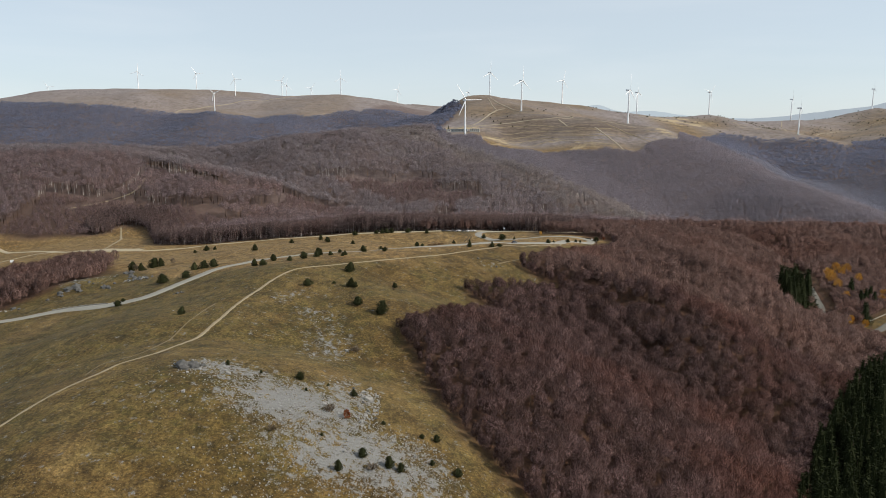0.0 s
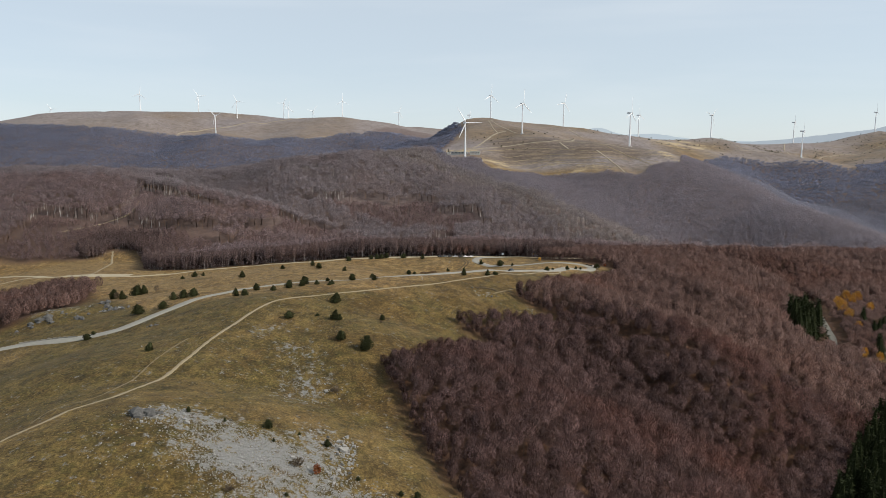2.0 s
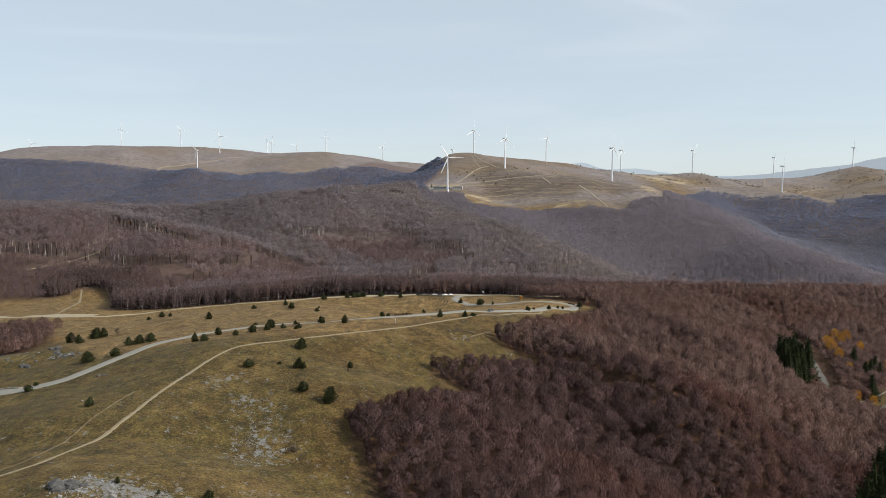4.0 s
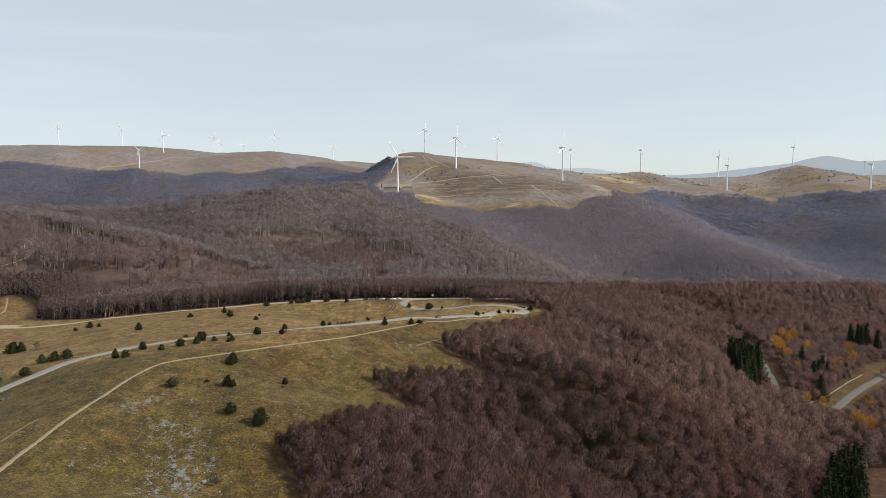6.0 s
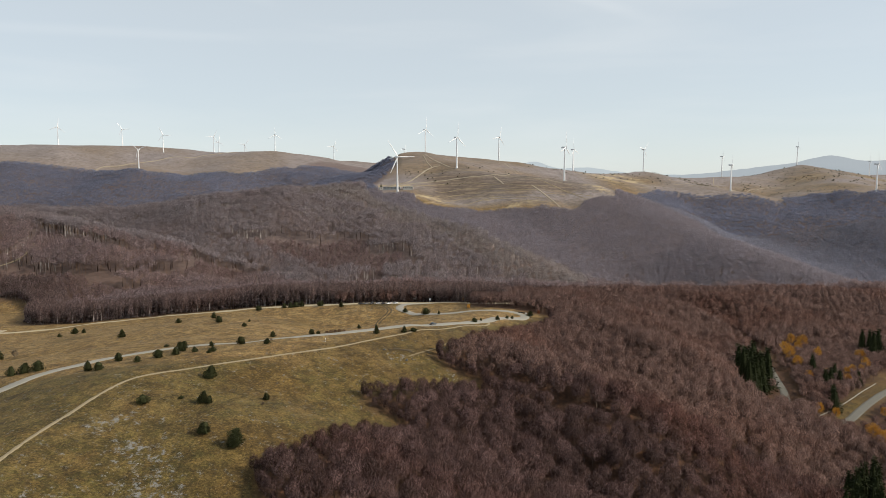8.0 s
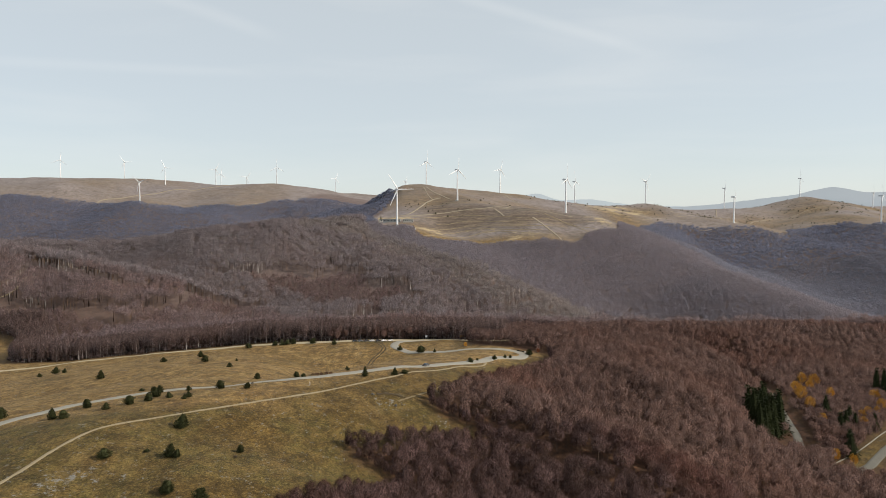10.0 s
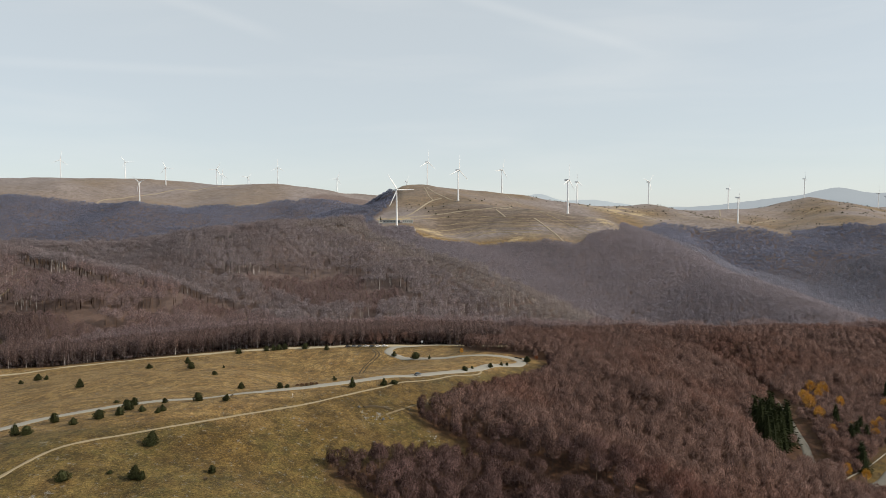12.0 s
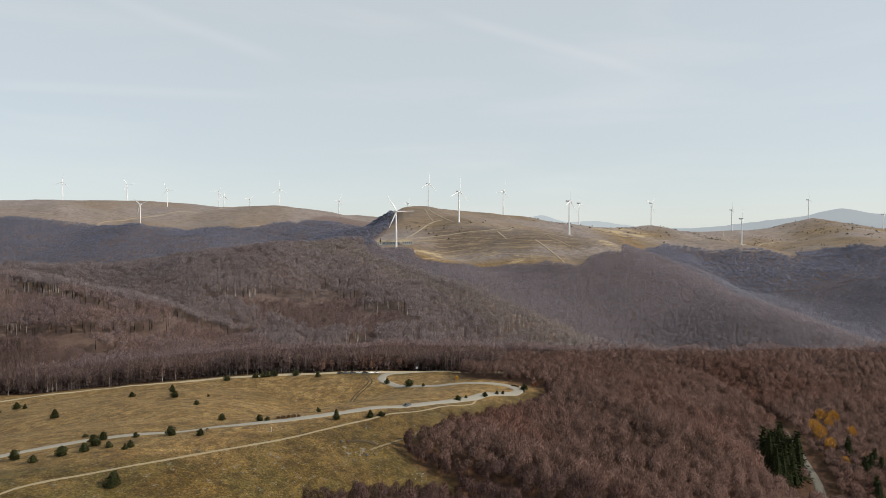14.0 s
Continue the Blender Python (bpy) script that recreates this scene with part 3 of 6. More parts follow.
def build_ground():
    x, y = XX.ravel(), YY.ravel()
    nx, ny = len(GX), len(GY)
    q = np.arange(nx * ny).reshape(ny, nx)
    faces = np.stack([q[:-1, :-1], q[:-1, 1:], q[1:, 1:], q[1:, :-1]], -1).reshape(-1, 4)
    wood = wooded(x, y).astype(float)
    g = wood.reshape(ny, nx)
    g[1:-1, 1:-1] = (g[1:-1, 1:-1] * 2 + g[:-2, 1:-1] + g[2:, 1:-1] + g[1:-1, :-2] + g[1:-1, 2:]) / 6
    wood = np.maximum(wood, inside(LANE_AND_CREASE, x, y))
    # hay-dry on the flat top and beyond the road, greener on the near flank and west of the path
    flat = inside(FLAT_TOP, x + 6 * lattice(x, y, 25, 44), y + 6 * lattice(x, y, 25, 45)).astype(float).reshape(ny, nx)
    for _ in range(3):
        flat[1:-1, 1:-1] = (flat[1:-1, 1:-1] + flat[:-2, 1:-1] + flat[2:, 1:-1] + flat[1:-1, :-2] + flat[1:-1, 2:]) / 5
    dry = 0.20 + 0.70 * flat.ravel() - 0.12 * blob(x, y, -40, 275, 60, 75) - 0.12 * blob(x, y, -125, 250, 45, 110) + 0.25 * blob(x, y, -14, 240, 10, 70) - 0.3 * blob(x, y, 300, 445, 80, 50)
    dry = np.where(y > 1200, 0.7, dry)
    # share of the paler litter colour, growing with distance
    pale_litter = np.clip((y - 700) / 450, 0, 1)
    stony = np.maximum.reduce([0.98 * blob(x, y, -43, 184, 20, 14), 0.80 * blob(x, y, -22, 168, 28, 18), 0.72 * blob(x, y, -62, 196, 18, 7), 0.62 * blob(x, y, -30, 196, 10, 24), 0.42 * blob(x, y, -44, 252, 10, 26), 0.46 * blob(x, y, -68, 294, 7, 7), 0.42 * blob(x, y, -54, 278, 8, 9), 0.45 * blob(x, y, 26, 382, 6, 5), 0.35 * blob(x, y, -200, 372, 26, 16)])
    stony += 0.12 * lattice(x, y, 9, 41) * (stony > 0)
    heath = np.where((y > 1200) & (y < 2400), np.clip(0.78 + 0.5 * lattice(x, y, 130, 42) - 1.1 * blob(x, y, 130, 1330, 200, 50) - 0.9 * blob(x, y, 55, 1420, 70, 60) - 0.12 * np.clip((x - 420) / 200, 0, 1), 0, 1), np.where(y >= 2400, np.clip(1.0 + 0.4 * lattice(x, y, 220, 43) - 0.4 * blob(x, y, -650, 2500, 260, 130) - 0.25 * np.clip((x - 300) / 300, 0, 1), 0, 1), 0))
    lush = 0.36 * blob(x, y, -80, 215, 120, 60) + 0.15 * blob(x, y, -120, 290, 40, 60) + 0.22 * blob(x, y, -98, 330, 26, 40) + 0.22 * blob(x, y, -48, 374, 42, 12) + 0.12 * blob(x, y, -12, 318, 14, 14) + 0.34 * blob(x, y, -150, 260, 85, 130) + 0.10 * blob(x, y, -10, 330, 50, 90) - 0.10 * blob(x, y, -20, 250, 22, 60)
    hay = np.clip(1.1 * blob(x, y, 140, 1390, 100, 55) + 0.7 * blob(x, y, 265, 1358, 75, 40) + 1.0 * blob(x, y, 25, 1520, 75, 55) + 0.6 * blob(x, y, 455, 1425, 60, 55) + 0.75 * blob(x, y, 690, 2060, 210, 150) + 0.25 * blob(x, y, 960, 2000, 160, 160), 0, 1) * np.clip(0.7 + 0.9 * lattice(x, y, 38, 53), 0, 1)
    burnt = np.where((y > 1200) & (y < 1900), np.clip((490 - x) / 120, 0, 1) * np.clip((1790 - y) / 200, 0, 1) * np.clip((y - 1385 - 20 * lattice(x, y, 40, 54)) / 45, 0, 1) * np.clip((x - 70) / 60, 0, 1) * np.clip(1.0 + 0.4 * lattice(x, y, 60, 52), 0, 1), 0)
    me = mesh_from("ground", np.stack([x, y, ZZ.ravel()], -1), faces, [GROUND], None, True, {"wood": wood, "dry": dry, "stony": stony, "heath": heath, "pale_litter": pale_litter, "burnt": burnt, "lush": lush, "hay": hay})
    tagged(new("ground", me), "rolling hill ground with dry autumn grass, stones and leaf litter", "ground", kind="structure")


build_ground()


# ---- roads and tracks ----
def smooth_line(points, gap):
    """Points about gap metres apart on a smooth curve through the given ones."""
    p = [np.array(v, float) for v in points]
    p = [2 * p[0] - p[1]] + p + [2 * p[-1] - p[-2]]
    out = []
    for a, b, c, d in zip(p, p[1:], p[2:], p[3:]):
        n = max(2, int(np.linalg.norm(c - b) / gap))
        for t in np.arange(n) / n:
            out.append(0.5 * (2 * b + (c - a) * t + (2 * a - 5 * b + 4 * c - d) * t * t + (3 * b - a - 3 * c + d) * t ** 3))
    return np.array(out + [p[-2]])


def strip(name, points, width, mat, lift=0.07, gap=2.0, ragged=0.0, seed=0, label="", category="road", crown=0.05):
    """A strip of made ground that lies on the sheet, with sloping edges."""
    c = smooth_line(points, gap)
    rng = np.random.RandomState(seed)
    d = np.gradient(c, axis=0)
    d /= np.linalg.norm(d, axis=1)[:, None]
    side = np.stack([d[:, 1], -d[:, 0]], -1)
    at = np.array([-0.56, -0.5, -0.25, 0, 0.25, 0.5, 0.56])
    up = np.array([-0.35, lift, lift + crown * 0.6, lift + crown, lift + crown * 0.6, lift, -0.35])
    wob = 1 + ragged * rng.uniform(-1, 1, (len(c), 1)) + 0.5 * ragged * rng.uniform(-1, 1, (len(c), len(at)))
    p = c[:, None, :] + side[:, None, :] * (at * width * wob)[:, :, None]
    z = ground_z(p[..., 0].ravel(), p[..., 1].ravel()).reshape(len(c), len(at))
    middle = z[:, 3:4]
    z = np.maximum(z, middle - 0.4) + up if lift < 0.5 else z + up
    q = np.arange(len(c) * len(at)).reshape(len(c), len(at))
    faces = np.stack([q[:-1, :-1], q[1:, :-1], q[1:, 1:], q[:-1, 1:]], -1).reshape(-1, 4)[:, ::-1]
    me = mesh_from(name, np.concatenate([p, z[..., None]], -1).reshape(-1, 3), faces, [mat], None, True)
    return tagged(new(name, me), label, category, kind="structure")


strip("road", [(-330, 325), (-240, 312), (-204, 309), (-180, 315), (-155, 311), (-137, 315), (-127, 334), (-118, 355), (-106, 369), (-88, 385), (-63, 399), (-34, 402), (-8, 408), (22, 429), (43, 446), (72, 478), (98, 511), (112, 528), (116, 538), (110, 547), (98, 552), (77, 560), (52, 578), (38, 594), (31, 608), (37, 624), (56, 632), (88, 630), (128, 622), (175, 640)], 6.0, ASPHALT, 0.10, 2.0, 0.02, 1, "worn grey asphalt country road winding over the meadow")
strip("parking_lane", [(40, 628), (20, 628), (0, 630), (-43, 637), (-85, 642), (-149, 644), (-207, 638), (-247, 629), (-272, 624), (-297, 629), (-328, 640), (-370, 668), (-484, 758), (-600, 840)], 4.6, LANE, 0.09, 2.5, 0.08, 2, "pale gravel lane along the edge of the wood", "lane")
strip("lay_by", [(-118, 643.5), (-83, 641), (-42, 637.5), (-6, 634.5), (30, 633), (60, 634), (96, 630), (128, 623), (172, 639)], 8.5, LANE, 0.12, 2.5, 0.08, 16, "broad pale gravel lay-by in front of the wood", "lane")
strip("side_lane", [(-380, 674), (-400, 681), (-414, 677), (-430, 668), (-520, 640), (-640, 610)], 3.2, LANE, 0.12, 2.5, 0.1, 3, "pale dirt lane branching over the field", "lane")
strip("lane_junction", [(-356, 661), (-338, 648), (-318, 640), (-298, 634), (-276, 629)], 10.0, LANE, 0.14, 2.5, 0.22, 14, "worn pale gravel apron where the lanes meet", "lane", 0.0)
strip("wood_lane", [(-318, 640), (-326, 664), (-336, 695), (-350, 738), (-362, 772), (-378, 806), (-392, 838)], 2.2, DIRT, 0.05, 2.5, 0.4, 4, "faint dirt track up the clearing", "lane")
strip("footpath", [(-134, 130), (-115, 168), (-107, 184), (-99, 199), (-93, 210), (-88, 231), (-86, 255), (-85, 278), (-81, 300), (-76, 318), (-72, 327), (-62, 337), (-46, 350), (-25, 366), (-10, 377), (8, 394), (24, 411), (46, 434), (64, 458), (80, 476), (84, 488)], 1.25, DIRT, 0.06, 1.5, 0.22, 5, "pale trodden dirt footpath through the grass", "path")
EARTH = plain_material("dark_earth", (0.060, 0.044, 0.024), 0.95)
EARTH_PATH = dirt_material("worn_earth", (0.12, 0.092, 0.05), (0.19, 0.15, 0.09))
strip("side_path", [(-106, 196), (-105, 209), (-98, 216), (-96, 240), (-95, 269), (-94, 279)], 0.55, EARTH_PATH, 0.05, 1.5, 0.5, 19, "faint trodden trail through the grass", "path", 0.0)
# dark strip for both the bank's bare earth and the shadow in its hollow
strip("eroded_bank", [(22, 389), (25.5, 391), (29, 391.5), (33, 391)], 1.6, EARTH, 0.35, 1.0, 0.5, 17, "dark eroded earth bank with its hollow's shadow on the grassy slope", "bank")
strip("eroded_track", [(31, 386), (35, 391), (40, 397), (46, 404), (51, 411), (56, 420)], 0.8, EARTH_PATH, 0.05, 1.5, 0.5, 18, "pale worn track down to the wood", "path", 0.0)
strip("tyre_track", [(17, 623), (22, 600), (14, 575), (12, 556)], 0.9, EARTH, 0.05, 1.5, 0.3, 7, "dark tyre track across the dry meadow", "path", 0.0)
strip("tyre_track", [(19.5, 623), (24.5, 600), (16.5, 575), (14.5, 556)], 0.9, EARTH, 0.05, 1.5, 0.3, 8, "dark tyre track across the dry meadow", "path", 0.0)
# the road's asphalt at 0.48 of its colour: shade put into the lane
strip("valley_road", [(283, 535), (276, 516), (269, 494), (262, 474), (256, 457), (248, 438), (246, 420), (256, 412), (271, 419), (284, 430), (300, 443), (318, 457), (337, 472), (420, 542), (520, 630)], 4.4, asphalt_material("shaded_lane_asphalt", 0.48), 0.12, 2.5, 0.03, 9, "pale asphalt road in the wooded valley")
HILL_TRACKS = (
    (3.6, [(-8, 1530), (20, 1512), (48, 1506), (77, 1522), (127, 1552), (176, 1560), (223, 1553), (249, 1561), (270, 1572), (284, 1580), (288, 1566), (276, 1554), (262, 1553)]),
    (2.6, [(262, 1553), (289, 1543), (325, 1511), (363, 1494), (400, 1465)]),
    (4.0, [(20, 1530), (60, 1534), (72, 1554), (93, 1613), (117, 1698), (136, 1726), (152, 1732)]),
    (3.0, [(122, 1850), (134, 1800), (145, 1769), (160, 1736), (174, 1705)]),
    (2.2, [(116, 1845), (120, 1800), (123, 1755), (131, 1723)]),
    (3.0, [(346, 2100), (352, 2040), (357, 1989), (363, 1911), (370, 1880)]),
    (3.4, [(252, 1549), (257, 1520), (260, 1474)]),
    (3.2, [(314, 1455), (322, 1417), (328, 1383), (335, 1352), (340, 1315), (343, 1300)]),
    (2.6, [(439, 1410), (466, 1392), (500, 1420)]),
    (3.0, [(1150, 2400), (1060, 2200), (1000, 1990), (960, 1910)]),
    (3.0, [(960, 1905), (1250, 2230), (1700, 2330), (2300, 2500)]))
for k, (width, line) in enumerate(HILL_TRACKS):
    strip("hill_track", line, width, TRACK, 0.5, 6.0, 0.3, 20 + k, "pale dirt track on the grassy hill", "track", 0.0)
HILL_TERRACES = (
    [(60, 1484), (88, 1503), (149, 1533), (206, 1515), (259, 1475), (300, 1449), (347, 1453)],
    [(55, 1368), (106, 1428), (177, 1460), (240, 1427), (302, 1401), (369, 1400)],
    [(103, 1372), (174, 1432), (256, 1394), (318, 1373)],
    [(122, 1482), (191, 1487), (264, 1439), (317, 1419)],
    [(104, 1690), (171, 1641), (221, 1628), (262, 1660)],
    [(330, 1505), (365, 1453), (382, 1407), (402, 1362)],
    [(345, 1480), (380, 1424), (391, 1400), (418, 1379)],
    [(90, 1335), (140, 1368), (215, 1398), (290, 1362), (345, 1340)])
for k, line in enumerate(HILL_TERRACES):
    strip("hill_terrace", line, 1.4, TERRACE, 0.5, 6.0, 0.5, 40 + k, "pale dry-grass terrace edge on the grassy hill", "terrace", 0.0)
strip("hill_track", HILL_RIDE, 1.8, DIRT, 0.4, 5.0, 0.25, 33, "pale dirt track climbing through the brown wood", "track", 0.0)
strip("plateau_track", [(-966, 2545), (-965, 2602), (-930, 2670), (-896, 2738), (-807, 2850), (-700, 2990), (-560, 3090)], 3.2, TRACK, 1.6, 14.0, 0.2, 60, "pale dirt road on the bare plateau", "track", 0.0)
strip("plateau_track", [(-724, 2450), (-650, 2590), (-500, 2570), (-440, 2640)], 3.0, TRACK, 1.4, 14.0, 0.3, 61, "pale track along the plateau rim", "track", 0.0)


# ---- woods ----
def beech_shape(seed, twigs, wide, limbs, edge=False, height=13.0, slim=False, bare=False, stem=0.5, mesh=(8, 4), long=0.1):
    """A leafless beech as triangles: trunk and limbs, then a lumpy crown of close inner twigs with loose twigs fanning out of it.
    mesh: sides and rings of the close mass; long: length of the loose twigs as a share of the height."""
    rng = np.random.RandomState(seed)
    tv, tf, cv, cf, cn = [], [], [], [], []

    def sliver(v, f, a, b, w):
        d = b - a
        s = np.cross(d, rng.normal(size=3))
        s *= w / 2 / max(np.linalg.norm(s), 1e-6)
        k = len(v)
        v += [a - s, a + s, b]
        f.append((k, k + 1, k + 2))

    r = 0.013 * height
    lean = rng.uniform(-0.4, 0.4, 2)
    if slim:
        sliver(tv, tf, np.array([0.0, 0, -0.8]), np.array([lean[0], lean[1], height * 0.8]), stem)
    for k in range(0 if slim else 3):
        t = 2.094 * k
        tv += [np.array([r * math.cos(t), r * math.sin(t), -0.8]), np.array([lean[0] + r * 0.4 * math.cos(t), lean[1] + r * 0.4 * math.sin(t), height * 0.62])]
    for k in range(0 if slim else 3):
        a, b = 2 * k, 2 * ((k + 1) % 3)
        tf += [(a, b, b + 1), (a, b + 1, a + 1)]
    crown_r, mid, tall = height * rng.uniform(0.23, 0.29), height * (0.62 if not edge else 0.47), height * (0.29 if not edge else 0.43)
    if bare:
        mid, tall = height * 0.74, height * 0.22
    for k in range(limbs):
        a = rng.uniform(0, 6.283)
        z0 = height * rng.uniform(0.25, 0.5)
        rr = crown_r * rng.uniform(0.6, 1.05)
        sliver(tv, tf, np.array([lean[0] * 0.5, lean[1] * 0.5, z0]), np.array([rr * math.cos(a), rr * math.sin(a), z0 + height * rng.uniform(0.12, 0.32)]), 0.16)
    # boughs swell the crown towards several sides
    lump = rng.normal(size=(9, 3)) + np.array([0, 0, 0.5])
    lump /= np.linalg.norm(lump, axis=1)[:, None]
    size = rng.uniform(0.5, 1.0, 9)

    def swell(d):
        return 0.78 + 0.26 * np.max(size * np.clip((lump @ d - 0.55) / 0.45, 0, 1) ** 0.7)

    centre = np.array([lean[0], lean[1], mid])
    sides, rings = mesh
    for k in range(rings):
        up = radians(-48 + 118 * k / (rings - 1)) if rings > 2 else radians((-38, 36)[k])
        for j in range(sides):
            t = 6.283 * (j + 0.5 * (k % 2)) / sides + rng.uniform(-0.5, 0.5) / sides
            d = np.array([math.cos(t) * math.cos(up), math.sin(t) * math.cos(up), math.sin(up)])
            cv.append(centre + d * np.array([crown_r, crown_r, tall]) * swell(d) * rng.uniform(0.80, 1.0))
    cv.append(centre + np.array([0, 0, tall]) * swell(np.array([0, 0, 1.0])))
    for k in range(rings - 1):
        for j in range(sides):
            a, b = sides * k + j, sides * k + (j + 1) % sides
            c, d = a + sides, b + sides
            cf += [(a, b, d), (a, d, c)] if k % 2 else [(a, b, c), (b, d, c)]
    for j in range(sides):
        cf.append((sides * (rings - 1) + j, sides * (rings - 1) + (j + 1) % sides, sides * rings))
    v, f = np.array(cv), np.array(cf)
    face = np.cross(v[f[:, 1]] - v[f[:, 0]], v[f[:, 2]] - v[f[:, 0]])
    vn = np.zeros_like(v)
    for k in range(3):
        np.add.at(vn, f[:, k], face)
    vn /= np.maximum(np.linalg.norm(vn, axis=1), 1e-6)[:, None]
    cn += list(vn)
    for k in range(twigs):
        d = rng.normal(size=3)
        d[2] = d[2] + 0.55
        d /= np.linalg.norm(d)
        if d[2] < -0.5:
            d[2] = -d[2]
        grow = swell(d)
        a = centre + d * np.array([crown_r, crown_r, tall]) * grow * rng.uniform(0.70, 1.0)
        way = d * 0.7 + np.array([0, 0, 1.0]) + rng.normal(size=3) * 0.32
        way /= np.linalg.norm(way)
        sliver(cv, cf, a, a + way * long * height * rng.uniform(0.5, 1.4), wide * rng.uniform(0.6, 1.5))
        cn += [d, d, d + np.array([0, 0, 0.4])]
    tv, tf, cv, cf, cn = np.array(tv), np.array(tf), np.array(cv), np.array(cf), np.array(cn)
    out = tv - centre
    out = np.concatenate([out / np.maximum(np.linalg.norm(out, axis=1), 1e-6)[:, None], cn / np.linalg.norm(cn, axis=1)[:, None]])
    return tv, tf, cv, cf, out


def is_net(tv, cv, cf):
    """1 at the points of the close crown mass, 0 at those of trunk and loose twigs."""
    shared = np.bincount(cf.ravel(), minlength=len(cv)) > 1
    return np.concatenate([np.zeros(len(tv)), shared.astype(float)])


def scatter(region, gap, seed):
    """Jittered plan points on a lattice within (x0, x1, y0, y1)."""
    rng = np.random.RandomState(seed)
    x, y = np.meshgrid(np.arange(region[0], region[1], gap), np.arange(region[2], region[3], gap * 0.9))
    x = x + (np.arange(x.shape[0]) % 2)[:, None] * gap / 2
    return (x + rng.uniform(-0.42, 0.42, x.shape) * gap).ravel(), (y + rng.uniform(-0.42, 0.42, y.shape) * gap).ravel()


def forest(name, x, y, shapes, size, mats, seed, label, spread=0.2, broad=1.0, low=None, slope=0.8, rim=None, reach=8):
    """Many trees in one mesh: trunks of the first material, crowns of the second."""
    rng = np.random.RandomState(seed)
    z = ground_z(x, y)
    which = rng.randint(0, len(shapes), len(x))
    verts, faces, index, tint, net, normals, base = [], [], [], [], [], [], 0
    tilt = np.stack([ground_z(x - reach, y) - ground_z(x + reach, y), ground_z(x, y - reach) - ground_z(x, y + reach), np.full(x.shape, 2.0 * reach)], -1)
    tilt /= np.linalg.norm(tilt, axis=1)[:, None]
    for s, (tv, tf, cv, cf, out) in enumerate(shapes):
        sel = np.where(which == s)[0]
        n = len(sel)
        if not n:
            continue
        v = np.concatenate([tv, cv])
        f = np.concatenate([tf, cf + len(tv)])
        a = rng.uniform(0, 6.283, n)
        sc = size * rng.uniform(1 - spread, 1 + spread, n) * (1 + 0.16 * lattice(x[sel], y[sel], 28, 77))
        if low:
            sc = np.where(inside(low, x[sel], y[sel]), sc * 0.70, sc)
        if rim:
            sc = sc * (0.66 + 0.34 * np.clip(off_line(rim, x[sel], y[sel]) / 18, 0, 1))
        wide = sc * rng.uniform(0.9, 1.2, n) * broad
        px = v[None, :, 0] * np.cos(a)[:, None] - v[None, :, 1] * np.sin(a)[:, None]
        py = v[None, :, 0] * np.sin(a)[:, None] + v[None, :, 1] * np.cos(a)[:, None]
        p = np.stack([px * wide[:, None] + x[sel, None], py * wide[:, None] + y[sel, None], v[None, :, 2] * sc[:, None] + z[sel, None]], -1)
        verts.append(p.reshape(-1, 3))
        faces.append((f[None] + (base + np.arange(n) * len(v))[:, None, None]).reshape(-1, 3))
        stem = np.zeros(n, int) if len(mats) < 3 else np.where(lattice(x[sel], y[sel], 85, 78) + 0.5 * lattice(x[sel], y[sel], 30, 79) + rng.uniform(-0.4, 0.4, n) > 0.1, 2, 0)
        index.append(np.concatenate([np.repeat(stem[:, None], len(tf), 1), np.ones((n, len(cf)), int)], 1).ravel())
        tint.append(np.repeat(rng.uniform(0, 1, n), len(v)))
        net.append(np.tile(is_net(tv, cv, cf), n))
        nx = out[None, :, 0] * np.cos(a)[:, None] - out[None, :, 1] * np.sin(a)[:, None]
        ny = out[None, :, 0] * np.sin(a)[:, None] + out[None, :, 1] * np.cos(a)[:, None]
        normals.append((np.stack([nx, ny, np.broadcast_to(out[None, :, 2], nx.shape)], -1) + tilt[sel][:, None, :] * slope).reshape(-1, 3))
        base += n * len(v)
    me = mesh_from(name, np.concatenate(verts), np.concatenate(faces), mats, np.concatenate(index), True, {"tint": np.concatenate(tint), "net": np.concatenate(net)})
    round_off(me, np.concatenate(normals))
    return tagged(new(name, me), label, "woods", kind="stuff")


GOLD = [(320, 555, 12), (297, 525, 11), (315, 538, 10), (316, 517, 11), (318, 484, 10), (338, 499, 11), (303, 467, 9), (256, 422, 8), (261, 387, 12), (262, 381, 11), (286, 492, 11), (294, 423, 7), (262, 417, 8), (349, 520, 11), (290, 508, 13), (324, 548, 13), (266, 384, 10), (310, 478, 10), (328, 489, 9), (273, 379, 10), (280, 470, 9), (298, 480, 8)]
SPRUCE_WOOD = [(96, 150), (112, 205), (150, 262), (180, 298), (212, 335), (262, 350), (330, 330), (300, 150)]
x, y = scatter((-20, 470, 120, 690), 5.0, 3)
keep = wooded(x, y) & (x < 0.70 * y + 28) & ~inside(SPRUCE_WOOD, x, y) & (ground_z(x, y) > -200)
for glade in ([(256, 405), (272, 405), (306, 434), (345, 464), (345, 475), (300, 448), (262, 415)], [(240, 440), (250, 430), (262, 452), (278, 488), (270, 496), (254, 470)], [(229, 424), (246, 414), (257, 440), (270, 470), (264, 478), (244, 446)]):
    keep &= ~inside(glade, x, y)
for half, line in WOOD_BREAKS:
    keep &= off_line(line, x, y) > half
keep &= (np.hypot(x - 230, y - 452) > 14) & ~((x > 130) & (y < 130))
along, across = (x - 232) * -0.45 + (y - 452) * -0.89, (x - 232) * 0.89 - (y - 452) * 0.45
keep &= ~((along > 0) & (along < 36) & (np.abs(across) < 10))
for gx, gy, gh in GOLD:
    keep &= np.hypot(x - gx, y - gy + 3) > 4.2
